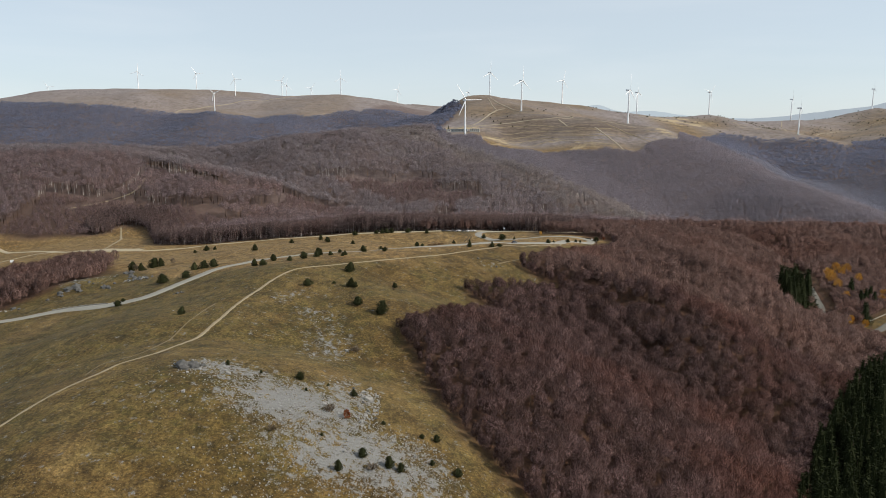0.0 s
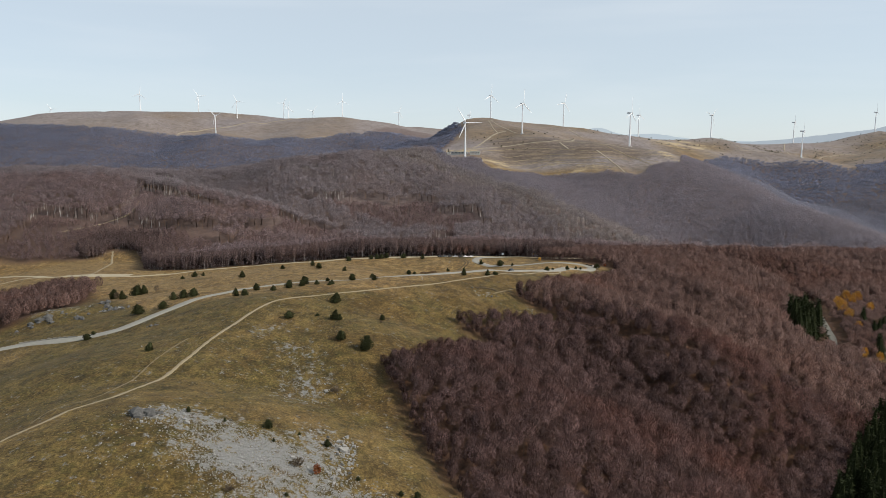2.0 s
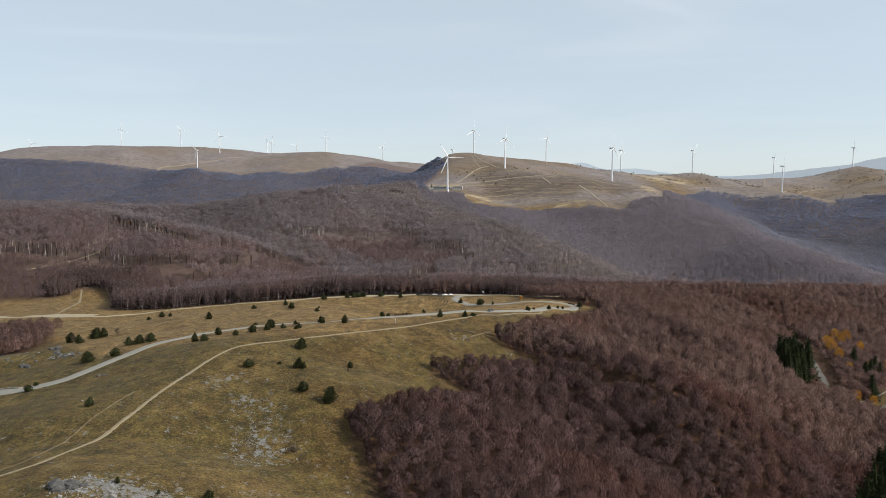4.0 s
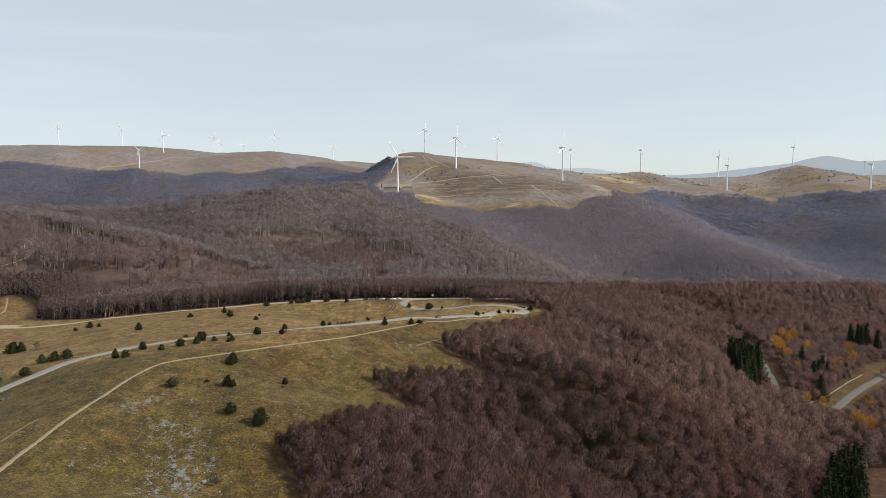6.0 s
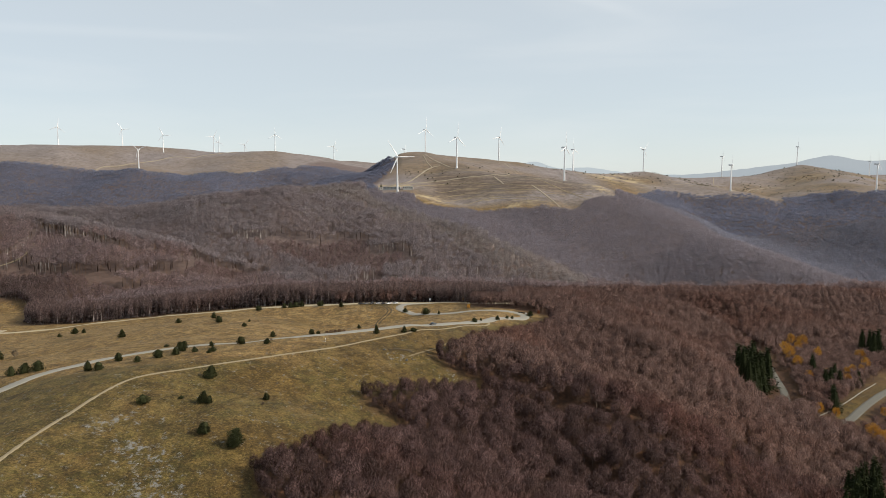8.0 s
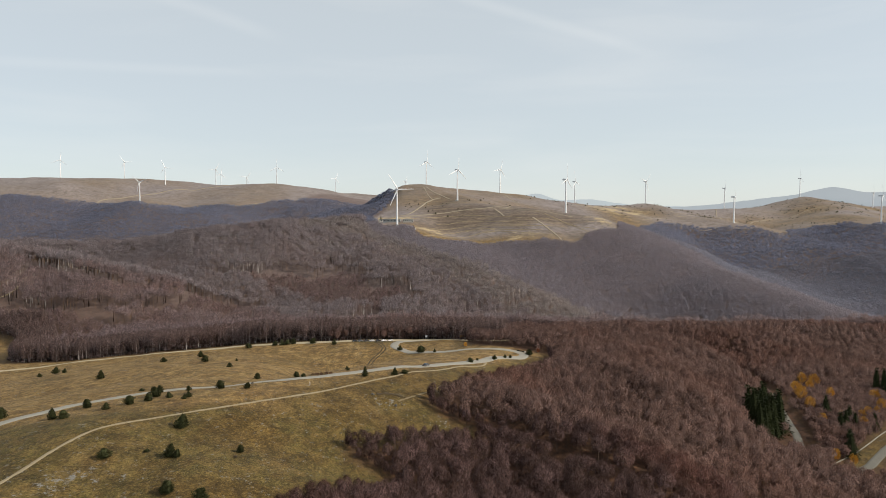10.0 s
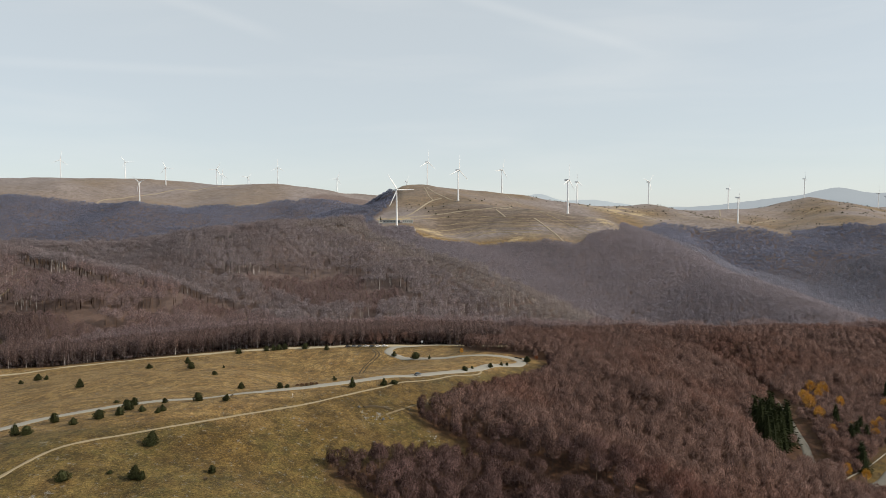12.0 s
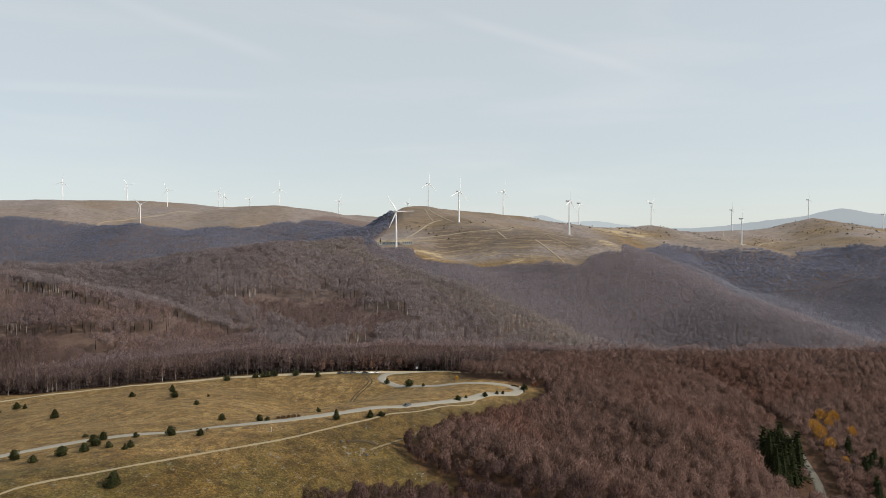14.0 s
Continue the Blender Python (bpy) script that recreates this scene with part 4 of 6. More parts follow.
x, y = x[keep], y[keep]
# trees that stand along the open meadow are things of their own
rim = off_line(MEADOW[1:41], x, y)
keep = rim > 3.6
x, y = x[keep], y[keep]
edge_spots = []
pick = np.random.RandomState(17)
for (ax, ay), (bx, by) in zip(MEADOW[2:39], MEADOW[3:40]):
    n = max(1, int(math.hypot(bx - ax, by - ay) / 2.7))
    for k in range(n):
        s, off = (k + pick.uniform(0.2, 0.8)) / n, pick.uniform(0.6, 3.4)
        long = math.hypot(bx - ax, by - ay)
        edge_spots.append((ax + (bx - ax) * s + (by - ay) / long * off, ay + (by - ay) * s - (bx - ax) / long * off))
LOW_SCRUB = [(240, 402), (262, 372), (350, 440), (450, 525), (430, 600), (330, 570), (276, 520), (258, 470)]
# a close-grown strip hides the lower bend of the valley lane
ex, ey = scatter((215, 255, 380, 455), 3.6, 15)
in_strip = inside([(224, 412), (232, 395), (250, 386), (258, 398), (246, 408), (240, 416), (230, 424)], ex, ey)
x, y = np.append(x, ex[in_strip]), np.append(y, ey[in_strip])
ex, ey = scatter((250, 410, 410, 580), 3.9, 18)
in_scrub = inside([(262, 422), (300, 457), (345, 498), (400, 560), (340, 572), (300, 530), (286, 497), (272, 465), (258, 436)], ex, ey)
x, y = np.append(x, ex[in_scrub]), np.append(y, ey[in_scrub])
# one wood in two tones: darker twigs close by, paler ones beyond
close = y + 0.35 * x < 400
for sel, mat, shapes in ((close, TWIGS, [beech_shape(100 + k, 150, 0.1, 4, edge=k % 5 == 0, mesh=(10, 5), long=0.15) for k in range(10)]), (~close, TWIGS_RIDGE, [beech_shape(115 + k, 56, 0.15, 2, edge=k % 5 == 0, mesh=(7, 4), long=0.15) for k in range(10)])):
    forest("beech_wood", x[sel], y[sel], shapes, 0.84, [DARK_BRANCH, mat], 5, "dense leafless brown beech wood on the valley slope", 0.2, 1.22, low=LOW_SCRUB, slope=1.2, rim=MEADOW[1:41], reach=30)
x, y = scatter((-340, -190, 320, 540), 5.4, 4)
keep = wooded(x, y)
forest("beech_grove", x[keep], y[keep], [beech_shape(130 + k, 36, 0.18, 0, edge=True, slim=True, stem=0.12, mesh=(7, 4), long=0.15) for k in range(5)], 0.78, [DARK_BRANCH, TWIGS_RIDGE], 6, "low leafless brown beech thicket beside the meadow", 0.25, 1.1)
x, y = scatter((-560, 760, 600, 780), 5.2, 8)
keep = wooded(x, y) & ~((x > -10) & (y < 690) & (x < 470) & (x < 0.70 * y + 28))
front = off_line(MEADOW[41:54], x, y) < 34
fx, fy = scatter((-440, 140, 630, 870), 3.2, 21)
fkeep = wooded(fx, fy) & (off_line(MEADOW[41:54], fx, fy) < 34) & (off_line(MEADOW[41:54], fx, fy) > 1.5)
straight = [beech_shape(140 + k, 22, 0.15, 0, slim=True, edge=True, stem=0.3, mesh=(5, 3), long=0.12) for k in range(7)]
full = [beech_shape(200 + k, 18, 0.26, 0, slim=True, stem=0.35, mesh=(6, 3), edge=True, long=0.09) for k in range(5)]
for sel, mat in ((x < 135, TWIGS_BELT), (x >= 135, TWIGS_RIDGE)):
    sel = sel & keep & ~front
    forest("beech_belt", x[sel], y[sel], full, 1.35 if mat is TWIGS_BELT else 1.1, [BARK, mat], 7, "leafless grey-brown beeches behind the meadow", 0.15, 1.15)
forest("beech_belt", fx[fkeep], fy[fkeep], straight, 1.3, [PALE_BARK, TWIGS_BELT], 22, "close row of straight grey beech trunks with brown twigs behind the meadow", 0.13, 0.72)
# thorn and saplings close the foot of the belt
x, y = scatter((-560, 300, 600, 740), 3.1, 19)
keep = wooded(x, y) & (off_line(MEADOW[41:54], x, y) < 14) & (y > 610)
forest("belt_undergrowth", x[keep], y[keep], [beech_shape(180 + k, 22, 0.13, 0, slim=True, stem=0.12, mesh=(6, 3), edge=True, long=0.2) for k in range(5)], 0.27, [BROWN_BARK, TWIGS_BELT], 20, "low brown saplings along the foot of the belt", 0.4, 1.3)
x, y = scatter((-960, 1180, 780, 1480), 6.7, 9)
keep = wooded(x, y) & (x > -0.62 * y - 40) & (x < 0.78 * y + 20) & (off_line(HILL_RIDE, x, y) > 5)
x, y = x[keep], y[keep]
brown = y < np.interp(x, [-760, -455, -330, -207, -90, 100], [1070, 1020, 985, 965, 890, 800]) + 20
east = (x > np.interp(y, [780, 960, 1050, 1150, 1290, 1480], [420, 300, 195, 90, -20, -60]) + 20) & ~brown
# older and younger stands meet along sharp lines
YOUNG = ([(-223, 1081), (-177, 1091), (-130, 1095), (-93, 1100), (-79, 1081), (-48, 1108), (-6, 1102), (3, 1050), (50, 1049), (63, 997), (100, 981), (32, 968), (-40, 961), (-85, 982), (-120, 1027), (-173, 1064), (-208, 1064)], [(-229, 996), (-191, 987), (-155, 970), (-119, 965), (-169, 905), (-228, 883), (-263, 895), (-223, 937)], [(-449, 1039), (-402, 1030), (-326, 983), (-286, 956), (-321, 950), (-359, 976), (-404, 971)], [(-520, 920), (-429, 913), (-386, 904), (-341, 901), (-251, 859), (-280, 780), (-520, 780)])
stand = lattice(x, y, 110, 61) + 0.5 * lattice(x, y, 45, 62)
old = (np.abs(stand) > 0.05) & ~east
wobble = x + 7 * lattice(x, y, 23, 63)
for poly in YOUNG:
    old &= ~inside(poly, wobble, y)
# the band along the spur gets the twigs coloured as if sunlit
spur = off_line([(-63, 1310), (38, 1246), (124, 1141), (193, 1031), (226, 963), (255, 904)], x, y) < 60 + 14 * lattice(x, y, 40, 64)
for dx, dy in ((0, 11), (-5, 9), (5, 9)):
    free = np.zeros(x.shape, bool)
    for poly in YOUNG:
        free |= inside(poly, wobble + dx, y + dy)
    young_gap = (~old & ~east & ~free) if dx == 0 else young_gap | (~old & ~east & ~free)
tall = [beech_shape(150 + k, 9, 0.36, 0, slim=True, bare=True, stem=0.46, mesh=(5, 3)) for k in range(6)]
bushy = [beech_shape(160 + k, 8, 0.36, 0, edge=True, slim=True, stem=0.14, mesh=(5, 3)) for k in range(6)]
for name, sel, shapes, size, mats, seed, words in (("young_beech_wood", ~old & ~east & ~young_gap, bushy, 0.80, [BROWN_BARK, TWIGS_BROWN], 10, "young leafless red-brown beech wood in the valley"), ("beech_slope", old & ~brown & ~spur, tall, 1.55, [BROWN_BARK, TWIGS_MID, PALE_BARK], 13, "tall leafless grey-brown beech wood with pale trunks on the slope"), ("beech_spur_wood", old & ~brown & spur, tall, 1.3, [BROWN_BARK, TWIGS_SPUR, PALE_BARK], 15, "leafless beeches along the spur, coloured pale grey as if sunlit"), ("brown_hill_wood", old & brown, tall, 1.5, [BROWN_BARK, TWIGS_NEAR_HILL, PALE_BARK], 14, "tall leafless brown beeches with pale trunks on the valley hill")):
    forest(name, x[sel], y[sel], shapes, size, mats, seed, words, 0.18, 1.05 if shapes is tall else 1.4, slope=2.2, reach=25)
# small close crowns on the eastern slope and in the vale behind it
x, y = scatter((-80, 1180, 780, 1480), 5.0, 23)
keep = wooded(x, y) & (x < 0.78 * y + 20) & (x > np.interp(y, [780, 960, 1050, 1150, 1290, 1480], [420, 300, 195, 90, -20, -60]) + 20) & (y > np.interp(x, [-760, -455, -330, -207, -90, 100], [1070, 1020, 985, 965, 890, 800]) + 20)
x, y = x[keep], y[keep]
# beyond the crest the same wood takes the shade-and-haze colour
vale = x > np.interp(y, [760, 840, 938, 1039, 1149, 1305, 1392, 1450], [580, 572, 569, 554, 537, 504, 466, 436]) + 78
small = [beech_shape(190 + k, 3, 0.34, 0, slim=True, edge=True, stem=0.14, mesh=(5, 2), long=0.06) for k in range(8)]
forest("east_slope_wood", x[~vale], y[~vale], small, 0.66, [BROWN_BARK, TWIGS_EAST], 16, "leafless beech wood on the eastern slope, tinted grey-violet as by haze", 0.16, 1.8, slope=2.0, reach=70)
forest("east_vale_wood", x[vale], y[vale], small, 0.66, [BROWN_BARK, TWIGS_VALE], 17, "leafless wood in the vale behind the slope, coloured blue-grey as by shade and haze", 0.16, 1.8, slope=2.0, reach=40)
x, y = scatter((-1900, 2000, 1480, 2750), 8.5, 11)
keep = wooded(x, y) & (x > -0.64 * y - 60) & (x < 0.78 * y + 20) & ((x > -150) | (y > 1820))
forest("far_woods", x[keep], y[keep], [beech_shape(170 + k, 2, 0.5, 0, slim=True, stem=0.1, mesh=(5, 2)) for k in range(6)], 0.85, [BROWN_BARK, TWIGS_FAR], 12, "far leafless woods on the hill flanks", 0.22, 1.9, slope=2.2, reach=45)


# ---- trees and bushes of the open land ----
def bm_mesh(name, bm, *mats, smooth=False):
    me = bpy.data.meshes.new(name)
    bm.to_mesh(me)
    bm.free()
    for m in mats:
        me.materials.append(m)
    if smooth:
        me.polygons.foreach_set("use_smooth", np.full(len(me.polygons), True))
    return me


def frustum(bm, a, b, ra, rb, sides=8):
    """A tapered round bar from a to b."""
    a, b = Vector(a), Vector(b)
    turn = (b - a).to_track_quat("Z", "Y").to_matrix().to_4x4()
    g = bmesh.ops.create_cone(bm, cap_ends=True, segments=sides, radius1=ra, radius2=max(rb, 0.001), depth=(b - a).length)
    bmesh.ops.transform(bm, matrix=Matrix.Translation((a + b) / 2) @ turn, verts=g["verts"])


def box(bm, size, at=(0, 0, 0), turn=0.0, bevel=0.0):
    g = bmesh.ops.create_cube(bm, size=1, matrix=Matrix.Translation(at) @ Matrix.Rotation(radians(turn), 4, "Z") @ Matrix.Diagonal((*size, 1)))
    if bevel:
        edges = list({e for v in g["verts"] for e in v.link_edges})
        bmesh.ops.bevel(bm, geom=edges, offset=bevel, segments=2, affect="EDGES", profile=0.5)


def solid_of(points, share):
    """A rough solid core inside a cloud of points: rings at several heights."""
    p = np.array(points)
    lo, hi = p[:, 2].min(), p[:, 2].max()
    rings = []
    for k in range(5):
        z = lo + (hi - lo) * (0.04 + 0.23 * k)
        near = p[np.abs(p[:, 2] - z) < 0.16 * (hi - lo)]
        c = near[:, :2].mean(0)
        rings.append((c, np.hypot(*(near[:, :2] - c).T).max() * share, z))
    return rings


def tufts(name, mat, places, outs, length, width, seed, rings=()):
    """Sprays of thin leaves or twigs that start at the places and point along outs, over a close inner mass."""
    rng = np.random.RandomState(seed)
    v, f = [], []
    for c, r, z in rings:
        for t in np.arange(7) * 0.8976:
            q = r * rng.uniform(0.75, 1.15)
            v.append(np.array([c[0] + q * math.cos(t), c[1] + q * math.sin(t), z + rng.uniform(-0.02, 0.02)]))
    for k in range(len(rings) - 1):
        for s in range(7):
            f.append((7 * k + s, 7 * k + (s + 1) % 7, 7 * k + 7 + (s + 1) % 7, 7 * k + 7 + s))
    for p, d in zip(places, outs):
        d = d + rng.normal(size=3) * 0.28
        d /= max(np.linalg.norm(d), 1e-6)
        s = np.cross(d, rng.normal(size=3))
        s *= width * rng.uniform(0.6, 1.3) / 2 / max(np.linalg.norm(s), 1e-6)
        e = d * length * rng.uniform(0.6, 1.25)
        k = len(v)
        v += [p - s * 0.6, p + e * 0.55 - s, p + e, p + e * 0.5 + s]
        f.append((k, k + 1, k + 2, k + 3))
    return mesh_from(name, v, f, [mat])


def trunk_mesh(name, mat, height, radius, seed, branches=0, reach=0.3):
    rng = np.random.RandomState(seed)
    bm = bmesh.new()
    a = Vector((0, 0, -0.12 * height))
    for k in range(3):
        b = Vector((rng.uniform(-0.03, 0.03) * height, rng.uniform(-0.03, 0.03) * height, height * (k + 1) / 3 * 0.92))
        frustum(bm, a, b, radius * (1 - 0.28 * k), radius * (0.72 - 0.28 * k), 6)
        a = b
    for k in range(branches):
        t, z = rng.uniform(0, 6.283), height * rng.uniform(0.2, 0.8)
        r = reach * height * (1.1 - z / height)
        frustum(bm, (0, 0, z), (r * math.cos(t), r * math.sin(t), z + 0.12 * height), radius * 0.3, radius * 0.1, 4)
    return bm_mesh(name, bm, mat)


def pine_crown(seed, kind):
    """Needle sprays of a young pine one metre tall: 'cone', 'round' or 'low'; boughs swell it towards some sides."""
    rng = np.random.RandomState(seed)
    p, d = [], []
    levels = 14
    lean = rng.normal(size=2) * 0.10
    boughs = [(rng.uniform(0, 6.283), rng.uniform(0.1, 0.75), rng.uniform(0.6, 1.0)) for _ in range(7)]
    for k in range(levels):
        z = 0.06 + 0.90 * k / (levels - 1)
        if kind == "cone":
            r = 0.40 * (1 - z) ** 0.85 + 0.025
        elif kind == "round":
            r = 0.44 * (1 - z ** 2.0) ** 0.8 + 0.015
        else:
            r = 0.56 * (1 - z ** 2.2) ** 0.7 + 0.02
        arms = max(5, int(30 * r / 0.4))
        for t in np.arange(arms) * 6.283 / arms + rng.uniform(0, 6):
            swell = max(s * max(0.0, math.cos(t - a)) ** 1.5 * math.exp(-((z - b) / 0.17) ** 2) for a, b, s in boughs)
            rr = r * (0.62 + 0.62 * swell) * rng.uniform(0.78, 1.1)
            for u in (0.55, 0.8, 1.0):
                p.append(np.array([rr * u * math.cos(t) + lean[0] * z, rr * u * math.sin(t) + lean[1] * z, z + 0.05 * swell + rng.uniform(-0.035, 0.035)]))
                d.append(np.array([math.cos(t), math.sin(t), 0.7]))
    return tufts("crown", PINE_LEAF, p, d, 0.10, 0.05, seed + 1, solid_of(p, 0.5))


def spruce_crown(seed, mat, lean=0.0):
    """Drooping sprays of a spruce one metre tall."""
    rng = np.random.RandomState(seed)
    p, d = [], []
    for k in range(20):
        z = 0.06 + 0.92 * k / 19
        r = 0.20 * (1 - z) ** 1.08 + 0.003
        arms = max(6, int(24 * r / 0.17))
        for t in np.arange(arms) * 6.283 / arms + rng.uniform(0, 6):
            rr = r * rng.uniform(0.7, 1.15)
            for u in (0.35, 0.8):
                p.append(np.array([rr * u * math.cos(t), rr * u * math.sin(t), z - 0.03 * u]))
                d.append(np.array([math.cos(t), math.sin(t), -0.35 + 0.9 * (z > 0.85)]))
    return tufts("crown", mat, p, d, 0.062, 0.024, seed + 1, solid_of(p, 0.72))


def leafy_crown(seed, mat, count, low=0.25, length=0.09, width=0.07):
    """Leaf clumps of a broadleaved tree or bush one metre tall."""
    rng = np.random.RandomState(seed)
    lump = rng.normal(size=(6, 3)) * 0.5
    p, d = [], []
    for _ in range(count):
        q = rng.normal(size=3)
        q /= np.linalg.norm(q)
        r = rng.uniform(0.35, 1) * (1 + 0.25 * np.tanh((lump @ q).max()))
        p.append(np.array([q[0] * 0.27 * r, q[1] * 0.27 * r, low + (1 - low) / 2 + q[2] * (1 - low) / 2.3 * r]))
        d.append(q + np.array([0, 0, 0.5]))
    return tufts("crown", mat, p, d, length, width, seed)


def twig_bush(seed, mat, count):
    """Bare twigs fanning up from the ground, one metre tall."""
    rng = np.random.RandomState(seed)
    p, d = [], []
    for _ in range(count):
        t, r = rng.uniform(0, 6.283), math.sqrt(rng.rand())
        h = rng.uniform(0.05, 0.7)
        p.append(np.array([0.42 * r * math.cos(t) * (0.4 + h), 0.42 * r * math.sin(t) * (0.4 + h), h * (1 - 0.4 * r)]))
        d.append(np.array([math.cos(t) * r, math.sin(t) * r, 1.0]))
    return tufts("crown", mat, p, d, 0.33, 0.05, seed)


MADE = {}


def plant(name, variant, build, x, y, height, wide, turn, label, category, group):
    """Sets a plant on the ground: built once for each variant, then copied."""
    z = float(ground_z(x, y)[0])
    m = Matrix.LocRotScale((x, y, z - 0.05), Euler((0, 0, turn)), (height * wide, height * wide, height))
    key = (name, variant)
    if key in MADE:
        ob = copy_thing(MADE[key], m)
    else:
        ob = MADE[key] = new(name)
        build(ob)
    ob.matrix_basis = m
    return tagged(ob, label, category, group)


def pine_builder(k):
    kind = ("cone", "round", "low")[k % 3]

    def build(ob):
        part("trunk", trunk_mesh("trunk", BROWN_BARK, 0.9, 0.035, 300 + k, 6), ob, "brown pine trunk")
        part("crown", pine_crown(320 + k, kind), ob, "dark green needles")
    return build


rng = np.random.RandomState(21)
PINES = [(-97, 351, 4.3, 1), (-92, 349, 3.3, 1.6), (-91, 367, 4.0, 1.3), (-80, 357, 2.8, 0.9), (-74, 364, 3.6, 1.5), (-68, 368, 3.4, 0.9), (-68, 377, 4.5, 1), (-71, 391, 3.6, 1.3), (-61, 371, 2.5, 0.9), (-54, 367, 2.4, 1), (-53, 370, 3.0, 0.9), (-59, 391, 2.3, 1), (-45, 390, 4.0, 0.9), (-33, 384, 2.9, 1), (-41, 450, 3.4, 1.1), (-133, 484, 5.0, 1), (-197, 570, 5.0, 1.3), (-186, 558, 3.4, 1), (-204, 563, 2.8, 1), (-125, 567, 3.7, 1)]
PINES += [(-102, 573, 4.7, 1), (-91, 543, 4.7, 1), (-65, 495, 2.8, 1), (-71, 541, 2.0, 1), (-80, 626, 4.4, 1.6), (-46, 335, 5.0, 1), (-42.5, 311, 4.6, 0.9), (-40.5, 310.5, 2.8, 1.2), (-50.5, 313, 1.1, 2.2), (-61, 307, 3.4, 1.9), (-23, 323, 2.9, 1.1), (-82, 401, 1.3, 2.2), (-15, 622, 4.3, 1), (7, 428, 2.3, 0.8), (16, 412, 4.8, 0.6), (30, 419, 3.6, 1), (35, 422, 2.1, 2.6), (35, 595, 3.8, 1.1), (50, 579, 5.1, 1.5), (59, 571, 2.5, 0.8), (74, 480, 2.9, 1.5), (79, 489, 1.7, 0.8)]
PINES += [(90, 497, 3.1, 1.1), (99, 511, 2.2, 1), (103, 516, 2.2, 1.2), (120, 539, 4.0, 0.9), (-148, 307, 2.8, 1.5), (-102, 262, 3.3, 1.3), (-207, 454, 6.8, 1.2), (-194, 439, 5.6, 1), (-197, 464, 7.2, 1), (-193, 467, 6.2, 1), (-132, 362, 4.2, 1.2), (-128, 364, 4.5, 1), (-123, 365, 4.5, 1), (-130, 343, 3.7, 1.5), (-140, 339, 5.2, 1), (-148, 313, 1.7, 1.4), (-36, 287, 3.8, 1.4), (-26, 281, 6.1, 1.1), (-61, 632, 3.8, 1.5), (-56, 631.5, 4.6, 1.2), (-52, 632.5, 4.2, 1.5), (-47.5, 633, 5.0, 1.1), (-32.6, 633.5, 4.4, 1.5), (-15.5, 410.5, 3.0, 0.9), (-12.5, 410, 1.8, 1.5)]
for x, y, h, w in PINES:
    k = int(rng.randint(0, 5)) * 3 + (2 if w >= 1.4 else 1 if w > 1.05 or rng.rand() < 0.5 else 0)
    name, size = ("pine_shrub", "low spreading dark green pine shrub on the dry meadow") if w >= 1.4 else ("pine_tree", "tall dark green pine standing on the meadow" if h > 6 else "young dark green pine standing on the dry meadow")
    plant(name, k, pine_builder(k), x, y, h * 0.95, (1.2 if w < 2.2 else 1.7) if w >= 1.4 else 1.15 if w > 1.05 else 1.3 if w > 0.7 else 0.9, rng.uniform(0, 6), size, "tree" if w < 1.4 else "shrub", "pines on the meadow")
for x, y, h, w in [(-43, 200, 2.4, 1.4), (-27, 200, 2.2, 1.5), (-21, 168, 2.5, 1.2), (-14, 167, 3.3, 1.2), (-11, 167, 2.5, 1), (-26, 160, 3.0, 1), (-2, 188, 2.2, 1.1), (4, 174, 2.3, 1.4), (-6, 187, 1.4, 1.2), (-3, 175, 1.7, 1.2), (-17, 187, 1.2, 1.6), (-54, 197, 1.2, 1), (-64, 198, 1.6, 0.8), (-40, 193, 1.0, 1.2), (-35, 201, 1.0, 1.3), (-32, 172, 0.9, 2)]:
    k = 10 + int(rng.randint(0, 3))

    def build(ob, k=k):
        part("trunk", trunk_mesh("trunk", BROWN_BARK, 0.6, 0.04, 340 + k, 4), ob, "short woody stem")
        part("crown", pine_crown(350 + k, "low" if k % 2 else "round"), ob, "dark green needles")
    plant("juniper_bush", k, build, x, y, h, 0.6 * w + 0.25, rng.uniform(0, 6), "dark green juniper bush among pale stones", "bush", "junipers on the stony slope")
for x, y, h in ((-8.6, 414.5, 1.0), (-6.6, 414.6, 1.2), (-4.6, 415.2, 1.1), (-2.4, 415.6, 1.3), (-0.4, 416.2, 1.0)):
    def build(ob):
        part("stem", trunk_mesh("stem", BROWN_BARK, 0.5, 0.04, 374, 5), ob)
        part("crown", leafy_crown(375, HEDGE_LEAF, 150, 0.0, 0.2, 0.15), ob)
    plant("roadside_shrub", "row", build, x, y, h, 2.2, rng.uniform(0, 6), "low red-brown shrub in a row beside the road", "shrub", "shrubs beside the road")
THORNS = [(-27, 184, 2.5, 1.3), (-32, 185, 2.8, 1.6), (-44, 168, 2.0, 1.8), (-33, 251, 2.7, 2.2), (-18, 164, 2.5, 1.8), (-23, 315, 1.6, 1.2)]
for n, (x, y, h, w) in enumerate(THORNS):
    k = "rust" if n == 0 else "bare"

    def build(ob, k=k):
        part("stem", trunk_mesh("stem", BROWN_BARK, 0.5, 0.04, 370, 5), ob)
        part("crown", leafy_crown(371, RUST_LEAF, 170, 0.0, 0.2, 0.14) if k == "rust" else twig_bush(372, THORN_TWIG, 190), ob)
    plant("thorn_bush", k, build, x, y, h, 1.0 if n == 0 else 0.75 * w, rng.uniform(0, 6), "rust-red leafy thorn bush among pale stones" if n == 0 else "bare grey-brown thorn bush on the slope", "bush", "thorn bushes")
